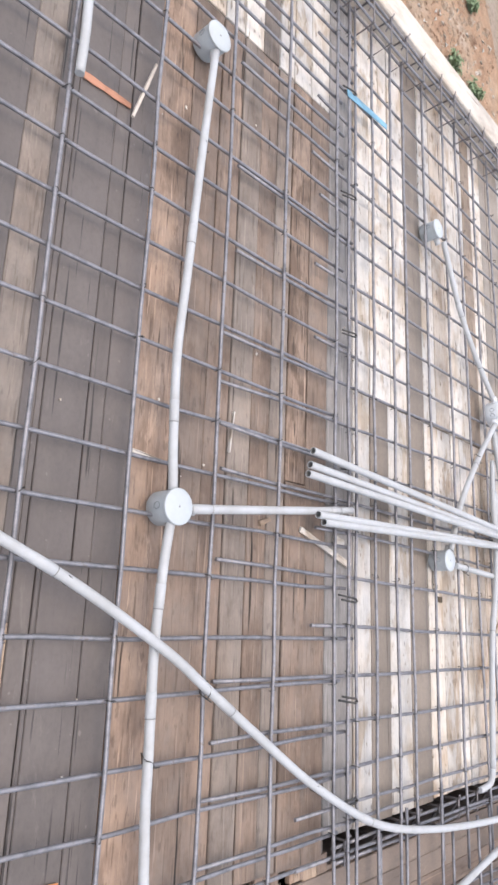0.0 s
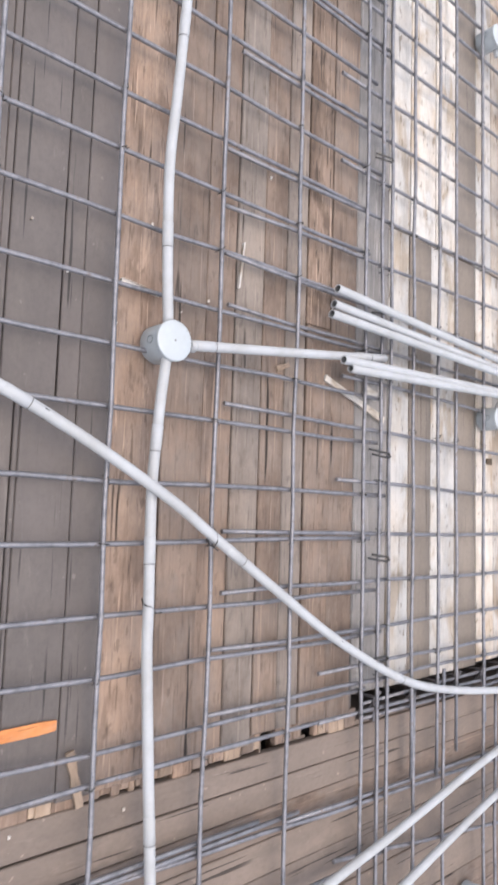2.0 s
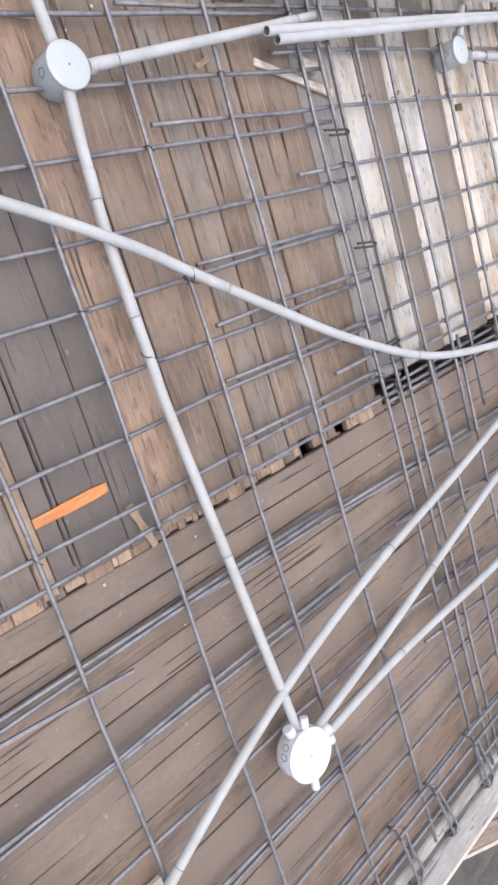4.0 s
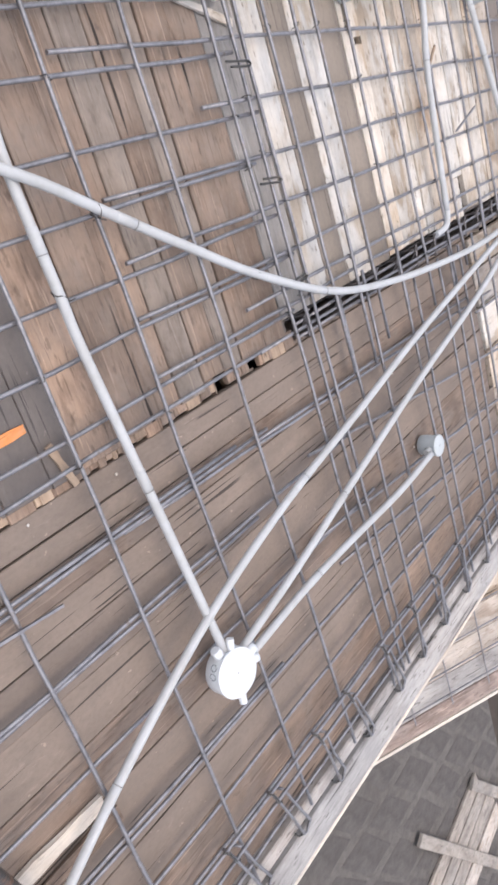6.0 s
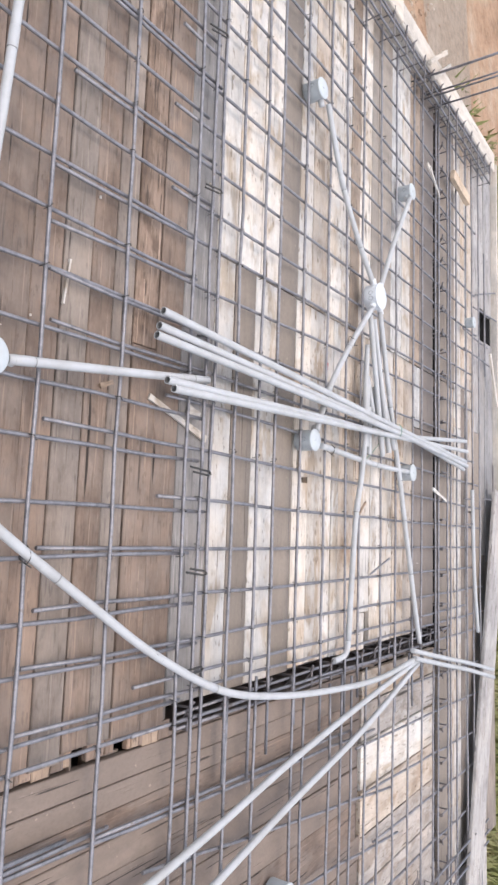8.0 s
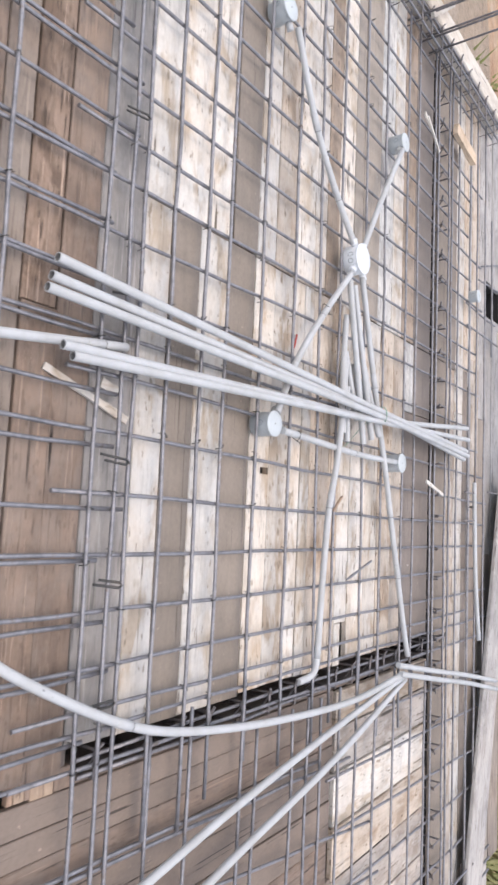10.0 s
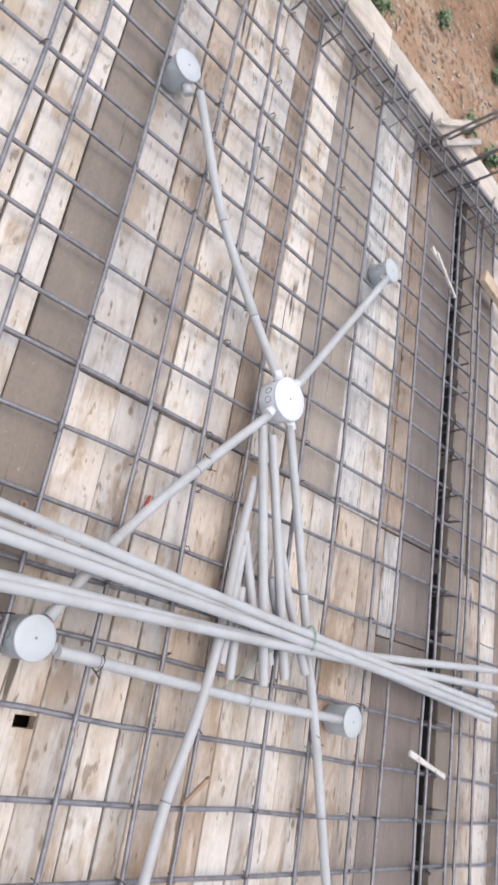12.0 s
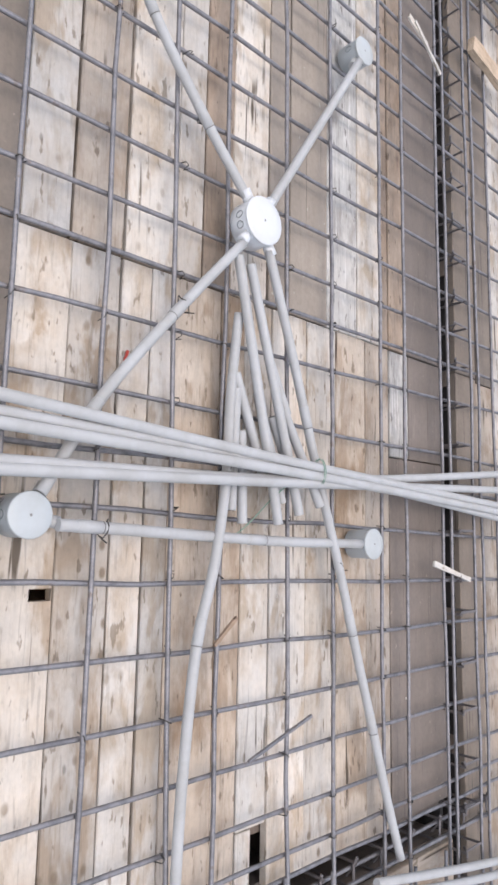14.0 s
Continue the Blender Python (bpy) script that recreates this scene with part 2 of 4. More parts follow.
def steel(name, a, b2, rust, metal=0.55):
    m, nt, b, node, link = shader(name)
    raw, v, rnd = coords(nt, node, link, (1, 1, 1))
    n = node("TexNoise", Scale=22.0, Detail=6.0, Roughness=0.7)
    link(raw, n.inputs["Vector"])
    r = ramp(nt, [(0.3, a), (0.58, b2), (0.72, rust)])
    link(n.outputs["Fac"], r.inputs[0])
    link(r.outputs[0], b.inputs["Base Color"])
    b.inputs["Metallic"].default_value = metal
    b.inputs["Roughness"].default_value = 0.5
    w = nt.nodes.new("ShaderNodeTexWave")
    w.inputs["Scale"].default_value = 38.0
    link(raw, w.inputs["Vector"])
    bump = node("Bump", Strength=0.3, Distance=0.0012)
    link(w.outputs["Fac"], bump.inputs["Height"])
    link(bump.outputs[0], b.inputs["Normal"])
    return m


rebar_m = steel("rebar_steel", (0.155, 0.151, 0.161), (0.295, 0.287, 0.302), (0.19, 0.147, 0.125), 0.72)
stirrup_m = steel("stirrup_steel", (0.165, 0.154, 0.157), (0.228, 0.206, 0.205), (0.21, 0.148, 0.117))
wire_m = steel("black_wire", (0.05, 0.05, 0.05), (0.08, 0.075, 0.07), (0.1, 0.07, 0.05))
rust_m = steel("rusted_steel", (0.035, 0.031, 0.03), (0.05, 0.042, 0.039), (0.15, 0.075, 0.04), 0.1)


def plastic(name, col, rough=0.4, dirt=0.15, sub=0.0):
    m, nt, b, node, link = shader(name)
    raw, v, rnd = coords(nt, node, link, (1, 1, 1))
    n = node("TexNoise", Scale=9.0, Detail=6.0, Roughness=0.7)
    link(raw, n.inputs["Vector"])
    r = ramp(nt, [(0.35, tuple(c * (1 - dirt) * k for c, k in zip(col, (1.0, 0.98, 0.95)))), (0.6, col)])
    link(n.outputs["Fac"], r.inputs[0])
    link(r.outputs[0], b.inputs["Base Color"])
    b.inputs["Roughness"].default_value = rough
    if sub:
        b.inputs["Subsurface Weight"].default_value = sub
        b.inputs["Subsurface Radius"].default_value = (0.02, 0.02, 0.02)
    return m


pvc = plastic("white_conduit_plastic", (0.455, 0.46, 0.468), 0.45)
# darker plastic for joint lines, and for shade painted into bores and nail holes
pvc_dark = plastic("joint_shadow_plastic", (0.22, 0.215, 0.21), 0.6)
box_white = plastic("white_box_plastic", (0.68, 0.70, 0.73), 0.3, 0.06)


def milky(name, col, through_amount):
    """Thin cloudy plastic that lets some of what lies behind it show."""
    m = plastic(name, col, 0.35, 0.1)
    nt = m.node_tree
    clear = nt.nodes.new("ShaderNodeBsdfTransparent")
    clear.inputs[0].default_value = (0.93, 0.96, 0.97, 1)
    mix = nt.nodes.new("ShaderNodeMixShader")
    mix.inputs[0].default_value = through_amount
    nt.links.new(nt.nodes["Principled BSDF"].outputs[0], mix.inputs[1])
    nt.links.new(clear.outputs[0], mix.inputs[2])
    nt.links.new(mix.outputs[0], nt.nodes["Material Output"].inputs["Surface"])
    return m


box_grey = milky("milky_box_plastic", (0.47, 0.50, 0.52), 0.30)
orange_m = timber("orange_strip", (0.80, 0.34, 0.13), (0.72, 0.27, 0.09), (0.40, 0.15, 0.06), 0.5, (0.62, 0.36, 0.22), spots=0.8, crack=0.2, grainy=0.05, knots=0.8, scuff=0.3)
blue_m = plastic("blue_strip", (0.19, 0.40, 0.55), 0.6, 0.5)
green_m = plastic("green_twine", (0.25, 0.37, 0.30), 0.8, 0.4)
red_m = plastic("red_scrap", (0.5, 0.06, 0.04), 0.6, 0.3)


def ground_mat(name, cols, scale, detail_scale):
    m, nt, b, node, link = shader(name)
    tc = nt.nodes.new("ShaderNodeTexCoord")
    n = node("TexNoise", Scale=scale, Detail=8.0, Roughness=0.62)
    link(tc.outputs["Object"], n.inputs["Vector"])
    n2 = node("TexNoise", Scale=detail_scale, Detail=8.0, Roughness=0.75)
    link(tc.outputs["Object"], n2.inputs["Vector"])
    r = ramp(nt, [(0.3 + 0.4 * i / (len(cols) - 1), c) for i, c in enumerate(cols)])
    link(n.outputs["Fac"], r.inputs[0])
    r2 = ramp(nt, [(0.3, 0.55), (0.55, 1.0), (0.75, 1.25)])
    link(n2.outputs["Fac"], r2.inputs[0])
    link(mixc(nt, "MULTIPLY", 0.8, r.outputs[0], r2.outputs[0]), b.inputs["Base Color"])
    b.inputs["Roughness"].default_value = 0.95
    bump = node("Bump", Strength=0.7, Distance=0.08)
    link(n2.outputs["Fac"], bump.inputs["Height"])
    link(bump.outputs[0], b.inputs["Normal"])
    return m


soil = ground_mat("red_soil", [(0.24, 0.157, 0.093), (0.34, 0.208, 0.126), (0.405, 0.254, 0.158), (0.435, 0.305, 0.205), (0.465, 0.36, 0.27)], 0.8, 6.0)
paver_m = ground_mat("grey_paver", [(0.092, 0.081, 0.075), (0.112, 0.099, 0.091), (0.13, 0.116, 0.107)], 0.9, 6.0)
stone_m = ground_mat("pale_rubble", [(0.25, 0.14, 0.085), (0.36, 0.24, 0.16), (0.44, 0.34, 0.25), (0.62, 0.54, 0.46)], 2.5, 9.0)
concrete = ground_mat("raw_concrete", [(0.135, 0.12, 0.11), (0.165, 0.148, 0.137), (0.195, 0.178, 0.166)], 0.7, 8.0)
leaf_m = ground_mat("green_leaves", [(0.25, 0.34, 0.18), (0.33, 0.42, 0.25), (0.42, 0.49, 0.33)], 5.0, 20.0)
grass_m = ground_mat("field_grass", [(0.16, 0.18, 0.055), (0.23, 0.24, 0.085), (0.35, 0.31, 0.17)], 0.6, 3.0)
# near-black stand-in for the deep shade inside the opening and far trough
shade_m = plastic("shade_black_board", (0.03, 0.027, 0.026), 0.8, 0.4)
stem_m = plastic("plant_stem", (0.13, 0.14, 0.06), 0.8, 0.4)


# ---- building helpers ----
class Geo:
    """Collects vertices and faces for one mesh."""

    def __init__(self):
        self.v, self.f = [], []

    def tube(self, pts, r, sides=8, caps=True):
        pts = [Vector(p) for p in pts]
        base = len(self.v)
        up = Vector((0, 0, 1))
        d0 = (pts[1] - pts[0]).normalized()
        if abs(d0.z) > 0.9:
            up = Vector((1, 0, 0))
        for i, p in enumerate(pts):
            d = (pts[min(i + 1, len(pts) - 1)] - pts[max(i - 1, 0)]).normalized()
            a = d.cross(up)
            if a.length < 1e-4:
                a = d.cross(Vector((0, 1, 0)))
            a.normalize()
            b = a.cross(d)
            up = b
            rr = r[i] if isinstance(r, (list, tuple)) else r
            for k in range(sides):
                t = 2 * math.pi * k / sides
                self.v.append(p + a * (rr * math.cos(t)) + b * (rr * math.sin(t)))
        for i in range(len(pts) - 1):
            for k in range(sides):
                q, w = base + i * sides + k, base + i * sides + (k + 1) % sides
                self.f.append((q, w, w + sides, q + sides))
        if caps:
            self.f.append(tuple(base + k for k in reversed(range(sides))))
            e = base + (len(pts) - 1) * sides
            self.f.append(tuple(e + k for k in range(sides)))
        return self

    def box(self, x0, x1, y0, y1, z0, z1, ch=0.0):
        b = len(self.v)
        if ch:
            rings = [(0, z0), (0, z1 - ch), (ch, z1)]
        else:
            rings = [(0, z0), (0, z1)]
        for c, z in rings:
            self.v += [Vector((x0 + c, y0 + c, z)), Vector((x1 - c, y0 + c, z)), Vector((x1 - c, y1 - c, z)), Vector((x0 + c, y1 - c, z))]
        n = len(rings)
        self.f.append((b + 3, b + 2, b + 1, b))
        for i in range(n - 1):
            for k in range(4):
                q, w = b + 4 * i + k, b + 4 * i + (k + 1) % 4
                self.f.append((q, w, w + 4, q + 4))
        e = b + 4 * (n - 1)
        self.f.append((e, e + 1, e + 2, e + 3))
        return self

    def lathe(self, profile, sides=28, centre=(0, 0)):
        """A turned solid from (radius, height) pairs; a zero radius closes it."""
        b = len(self.v)
        for r, z in profile:
            for k in range(sides):
                t = 2 * math.pi * k / sides
                self.v.append(Vector((centre[0] + max(r, 1e-4) * math.cos(t), centre[1] + max(r, 1e-4) * math.sin(t), z)))
        for i in range(len(profile) - 1):
            for k in range(sides):
                q, w = b + i * sides + k, b + i * sides + (k + 1) % sides
                self.f.append((q, w, w + sides, q + sides))
        return self

    def mesh(self, name, material, smooth=False):
        me = bpy.data.meshes.new(name)
        me.from_pydata([tuple(v) for v in self.v], [], self.f)
        me.materials.append(material)
        if smooth:
            me.polygons.foreach_set("use_smooth", [len(p.vertices) == 4 for p in me.polygons])
        me.update()
        return me


def part(name, geo, material, parent, label="", smooth=False, at=None):
    ob = new(name, geo.mesh(name, material, smooth))
    ob.parent = parent
    if at is not None:
        ob.matrix_basis = at
    if label:
        ob["label"] = label
    return ob


def thing(name, label, category, group="", at=None, kind=""):
    ob = new(name)
    if at is not None:
        ob.matrix_basis = at
    return tagged(ob, label, category, group, kind)


def solo(name, geo, material, label, category, group="", kind="", smooth=False, at=None):
    ob = new(name, geo.mesh(name, material, smooth))
    if at is not None:
        ob.matrix_basis = at
    return tagged(ob, label, category, group, kind)


def smooth_path(pts, n=6):
    """A smooth line through the points."""
    p = [Vector(q) for q in pts]
    p = [p[0] * 2 - p[1]] + p + [p[-1] * 2 - p[-2]]
    out = []
    for i in range(1, len(p) - 2):
        for k in range(n):
            t = k / n
            a, b, c, d = p[i - 1], p[i], p[i + 1], p[i + 2]
            out.append(0.5 * ((2 * b) + (c - a) * t + (2 * a - 5 * b + 4 * c - d) * t * t + (3 * b - a - 3 * c + d) * t ** 3))
    out.append(p[-2])
    return out


# ---- ground far below ----
GROUND = -3.1
g = Geo().box(-150, 150, -150, 150, GROUND - 0.5, GROUND)
solo("ground", g, soil, "reddish bare soil with pebbles and dry litter", "ground", kind="structure")

# unseen walls, added to shut light out of the space under the deck
for x0, x1, y0, y1 in ((-2.0, -1.8, -3.3, 2.6), (-2.0, 5.0, 2.2, 2.4), (-2.0, 2.7, -3.5, -3.3), (2.5, 2.7, -3.3, 2.4)):
    solo("wall", Geo().box(x0, x1, y0, y1, GROUND, -0.36), concrete, "unseen grey wall added to keep light out from under the deck", "wall", kind="structure")

# ---- timber deck ----
rng = random.Random(4)
DECK_T = 0.024


def plank(owner, x0, x1, y0, y1, mat, along="x", top=0.0, gap=0.003, thick=DECK_T):
    """One board of the deck, its grain along its length."""
    lx, ly = (x1 - x0) / 2, (y1 - y0) / 2
    gap *= rng.uniform(0.4, 1.2)
    if along == "y":
        lx, ly = ly, lx
    g = Geo().box(-lx + gap * 0.6, lx - gap * 0.6, -ly + gap, ly - gap, -thick, 0, 0.0025)
    m = pose((x0 + x1) / 2, (y0 + y1) / 2, top + rng.uniform(-0.003, 0.0015), rng.uniform(-0.5, 0.5), rng.uniform(-0.08, 0.08), (90 if along == "y" else 0) + rng.uniform(-0.2, 0.2))
    return part("plank", g, mat, owner, at=m)


def joists(x0, x1, y0, y1, along, step=0.45):
    g = Geo()
    if along == "y":
        x = x0 + 0.06
        while x < x1:
            g.box(x - 0.03, x + 0.03, y0, y1, -0.13, -0.03)
            x += step
    else:
        y = y0 + 0.06
        while y < y1:
            g.box(x0, x1, y - 0.03, y + 0.03, -0.13, -0.03)
            y += step
    return g


LEFT, FAR = -2.02, 2.5
deck_a = solo("floor", joists(-1.3, 1.42, -3.4, -0.75, "y"), drab, "weathered brown formwork deck of old ply strips and boards", "formwork deck", kind="structure")
SPLIT_A = [-3.4, -3.1, -2.8, -2.5, -2.28, -2.165, -2.085, -2.046, -1.852, -1.767, -1.625, -1.50, -1.40, -1.30, -1.21, -1.12, -1.01, -0.89]
TINT_A = [filmply, filmply, filmply, filmply, filmply, drab, filmply, filmply, filmply, rusty, brown, brown, drab, brown, drab, brown, brown]
for y0, y1, mat in zip(SPLIT_A, SPLIT_A[1:], TINT_A):
    cuts = [-1.32, 1.43]
    if -1.31 < y0 < -1.11:
        cuts[-1] = 1.412
    if y0 == -2.046:
        # the facing has split into slivers along its middle
        for ya, yb in ((y0, -1.994), (-1.994, -1.981), (-1.981, y1)):
            plank(deck_a, 0.58, 1.43, ya, yb, mat, gap=0.0014)
        for ya, yb in ((y0, -2.026), (-2.026, -1.903), (-1.903, y1)):
            plank(deck_a, -1.32, 0.58, ya, yb, mat, gap=0.0011)
        continue
    if y0 == -2.085:
        plank(deck_a, 0.72, 1.44, y0, y1, splint, gap=0.0012)
        cuts = [-1.32, 0.72]
    if y0 == -1.12:
        cuts = [-1.32, 0.25, 1.412]
    for x0, x1 in zip(cuts, cuts[1:]):
        plank(deck_a, x0, x1 + (rng.uniform(-0.012, 0.004) if x1 > 1.4 else 0), y0, y1, rotten if -1.13 < y0 < -1.0 and x1 < 1 else mat, gap=0.0008 if y1 < -1.7 else 0.0026)
# beyond the brown strips, towards the soil side, the pale boards go on
for y0, y1, mat in zip(SPLIT_A, SPLIT_A[1:], [drab, tan, drab, drab, pale, tan, drab, pale, tan, pale, tan, pale, pale, drab, pale, pale, pale]):
    plank(deck_a, LEFT, -1.325, y0, y1, mat)
HOLES = ((-1.258, -1.204), (-1.102, -1.045))
# a ragged light strip under the strips' ends
y = -3.3
while y < -0.9:
    w = rng.uniform(0.012, 0.075)
    hole = next((h for h in HOLES if y < h[1] and y + w > h[0]), None)
    if hole and y >= hole[0] - 0.001:
        y = hole[1]
        continue
    if hole:
        w = hole[0] - y
    plank(deck_a, 1.40, 1.458 + rng.uniform(-0.016, 0.004), y, y + w, splint if rng.random() < 0.35 else (rusty if rng.random() < 0.5 else brown), top=-0.005, gap=0.0006, thick=0.02)
    y += max(w, 0.004)
plank(deck_a, LEFT, 1.36, -0.89, -0.72, greystrip, top=-0.004)

deck_b = solo("floor", joists(LEFT, 1.33, -0.74, 1.5, "y"), drab, "pale raw softwood formwork deck with stains and worn joints", "formwork deck", kind="structure")
# boards on either side of the end joint: where each begins, and its wood
JOINT = -0.178
FAR_B = [(-0.72, pale), (-0.60, pale), (-0.44, pale), (-0.305, dun), (-0.160, pale), (-0.040, tan), (0.099, pale), (0.25, pale), (0.336, ginger), (0.435, pale), (0.574, wornply), (0.663, wornply), (0.835, peeled), (0.987, pale), (1.108, ginger)]
NEAR_B = [(-0.72, pale), (-0.605, dun), (-0.47, pale), (-0.315, dun), (-0.165, spotted), (-0.036, spotted), (0.095, pale), (0.182, pale), (0.25, tan), (0.406, tan), (0.49, pale), (0.598, pale), (0.744, spotted), (0.88, tan), (1.03, tan)]
CRACKS = (-0.44, -0.040, 0.099)
HOLE = (0.577, 0.602, -0.089, -0.040)
for (y0, mat), (y1, _) in zip(FAR_B, FAR_B[1:] + [(1.16, None)]):
    # some joints have opened into black slits
    a = y0 + (0.0025 if y0 in CRACKS else 0)
    b = y1 - (0.0025 if y1 in CRACKS else 0)
    plank(deck_b, LEFT, JOINT - (0.012 if mat is dun else 0.003) + rng.uniform(-0.003, 0.002), a, b, mat, gap=0.0024)
for (y0, mat), (y1, _) in zip(NEAR_B, NEAR_B[1:] + [(1.16, None)]):
    joint, end = JOINT + rng.uniform(-0.001, 0.004), 1.356 + rng.uniform(-0.014, 0.008)
    if y0 < HOLE[2] and y1 > HOLE[3]:
        cut = Geo().box(joint + 0.002, HOLE[0], y0 + 0.002, y1 - 0.002, -DECK_T, 0).box(HOLE[1], end, y0 + 0.002, y1 - 0.002, -DECK_T, 0)
        cut.box(HOLE[0], HOLE[1], y0 + 0.002, HOLE[2], -DECK_T, 0).box(HOLE[0], HOLE[1], HOLE[3], y1 - 0.002, -DECK_T, 0)
        part("plank", cut, mat, deck_b)
    elif y0 == 0.49:
        plank(deck_b, joint, 1.19, y0, y1, mat, gap=0.0024)
        plank(deck_b, 1.19, end, y0, 0.544, mat, gap=0.0024)
    else:
        plank(deck_b, joint, end, y0, y1, mat, gap=0.0024)
# a wide smooth sheet closes this deck along the trough, with an orange board and a grey-white offcut let into it
plank(deck_b, LEFT, -0.18, 1.162, 1.264, ginger, gap=0.0027)
plank(deck_b, LEFT, -0.18, 1.266, 1.506, greyply, gap=0.0027)
plank(deck_b, -0.176, 0.19, 1.162, 1.276, peeled, gap=0.0027)
plank(deck_b, -0.176, 0.19, 1.278, 1.506, greyply, gap=0.002)
plank(deck_b, 0.192, 1.335, 1.162, 1.506, greyply, gap=0.002)

deck_c = solo("floor", joists(LEFT, 5.2, 1.6, FAR, "y"), drab, "grey formwork boards beyond the beam trough", "formwork deck", kind="structure")
BOARDS_C = [(1.61, 1.77, dun, dun), (1.77, 1.915, dun, tan), (1.915, 2.055, pale, pale), (2.055, 2.145, tan, drab), (2.145, 2.205, peeled, greytim), (2.205, 2.36, tan, tan), (2.36, 2.49, greytim, dun), (2.49, 2.62, greytim, greystrip)]
for y0, y1, far_m, near_m in BOARDS_C:
    if y0 > 2.45:
        plank(deck_c, LEFT, -0.91, y0, y1, far_m)
        plank(deck_c, -0.66, 0.95, y0, y1, near_m)
        plank(deck_c, 0.95, 2.9, y0, y1, drab)
    else:
        cut = rng.uniform(-0.4, 0.2)
        plank(deck_c, LEFT, cut, y0, y1, far_m)
        plank(deck_c, cut, 0.64 if y0 == 2.205 else 2.9, y0, y1, near_m)
        if y0 == 2.205:
            plank(deck_c, 0.65, 2.9, y0, y1, drab, top=-0.008)
    plank(deck_c, 2.9, 5.2, y0, y1, soiled if rng.random() < 0.5 else greytim)
for x0, x1, wood in ((LEFT - 0.1, -0.90, greytim), (-0.67, 1.0, greytim), (1.0, 2.9, drab)):
    plank(deck_c, x0, x1, 2.622, 2.835, wood, top=0.004)

deck_d = solo("floor", joists(1.45, 2.7, -3.4, 1.5, "x"), drab, "brown weathered formwork boards with dark open joints", "formwork deck", kind="structure")
SPLIT_D = [1.455, 1.53, 1.60, 1.68, 1.77, 1.895, 2.05, 2.21, 2.31, 2.41, 2.55, 2.68]
for i, (x0, x1) in enumerate(zip(SPLIT_D, SPLIT_D[1:])):
    cut = rng.uniform(-2.75, -2.45)
    plank(deck_d, x0, x1, -3.4, cut, (deckply, brown, deckply, brown)[i % 4], "y", gap=0.0014)
    plank(deck_d, x0, x1, cut, 0.50 + rng.uniform(-0.04, 0.04), (deckply, deckply, brown, deckply)[i % 4], "y", gap=0.0014)
for i, (x0, x1) in enumerate(zip([1.47, 1.62, 1.80, 2.02, 2.22, 2.45], [1.62, 1.80, 2.02, 2.22, 2.45, 2.70])):
    plank(deck_d, x0, x1, 0.53, 1.52, (tan, soiled, pale, tan, soiled, soiled)[i], "y", gap=0.005)
# the flat part that leads to the stair
for i in range(4):
    plank(deck_d, 2.98 + 0.28 * i, 3.26 + 0.28 * i, 0.96, 1.58, (soiled, greytim, soiled, tan)[i], "y", gap=0.004)
plank(deck_d, 2.70, 2.98, 0.56, 1.58, soiled, "y", top=-0.01)
plank(deck_d, 2.984, 3.25, 0.565, 0.957, soiled, "y", top=-0.012)

# the opening's black inside is shade put into the board colour
solo("beam_trough", Geo().box(-0.93, -0.912, 2.47, 2.83, -0.5, -0.028).box(-0.658, -0.64, 2.47, 2.83, -0.5, -0.028).box(-0.912, -0.658, 2.47, 2.488, -0.5, -0.028).box(-0.912, -0.658, 2.812, 2.83, -0.5, -0.01).box(-0.93, -0.64, 2.47, 2.83, -0.53, -0.5), shade_m, "boxed column opening in the far deck, its shade put into the colour", "formwork", kind="structure")
# beam troughs: a bottom and two sides
trough = solo("beam_trough", Geo().box(1.33, 1.48, -0.90, 1.48, -0.50, -0.47).box(1.342, 1.362, -0.88, 1.48, -0.47, -0.03).box(1.445, 1.465, -0.88, 1.48, -0.47, -0.03).box(1.362, 1.445, -0.90, -0.88, -0.47, -0.01), filmply, "dark timber trough of a beam between two decks", "formwork", kind="structure")
# the far slot's deep shade is painted into its near-black sides
solo("beam_trough", Geo().box(LEFT, 5.2, 1.475, 1.64, -0.55, -0.52).box(LEFT, 5.2, 1.482, 1.502, -0.52, -0.028).box(LEFT, 5.2, 1.612, 1.632, -0.52, -0.028), shade_m, "dark timber trough of a beam between two decks", "formwork", kind="structure")
plank(deck_d, 1.441, 1.458, -0.885, 1.50, deckply, "y", top=-0.006, gap=0.0004)
plank(deck_d, 2.68, 2.80, -3.4, 0.50, brown, "y", top=-0.004)
plank(deck_d, 2.80, 2.852, -3.4, 0.50, brown, "y", top=-0.012)


def edge_timber(name_label, x0, x1, y0, y1, z0, z1, mat, turn=0.0):
    lx, ly = (x1 - x0) / 2, (y1 - y0) / 2
    long_y = ly > lx
    if long_y:
        lx, ly = ly, lx
    g = Geo().box(-lx, lx, -ly, ly, z0 - z1, 0, 0.006)
    return solo("edge_timber", g, mat, name_label, "timber", "edge timbers", at=pose((x0 + x1) / 2, (y0 + y1) / 2, z1, 0, 0, (90 if long_y else 0) + turn))


edge_timber("grey weathered timber strip against the slab's edge bars", 2.853, 2.906, -3.4, 0.56, -0.25, 0.03, greytim)
edge_timber("grey weathered timber along the slab's edge beside the stair void", 2.911, 3.034, -3.4, 0.56, -0.25, 0.045, greytim)
edge_timber("pale timber strip on the outer side of the edge", 3.036, 3.056, -3.4, 0.50, -0.30, 0.042, cream)
edge_timber("cream timber along the slab's edge above the soil", -2.165, -2.005, -3.3, 0.72, -0.20, 0.11, cream)
edge_timber("cream timber along the slab's edge above the soil", -2.15, -2.003, 0.725, 2.60, -0.20, 0.10, cream)
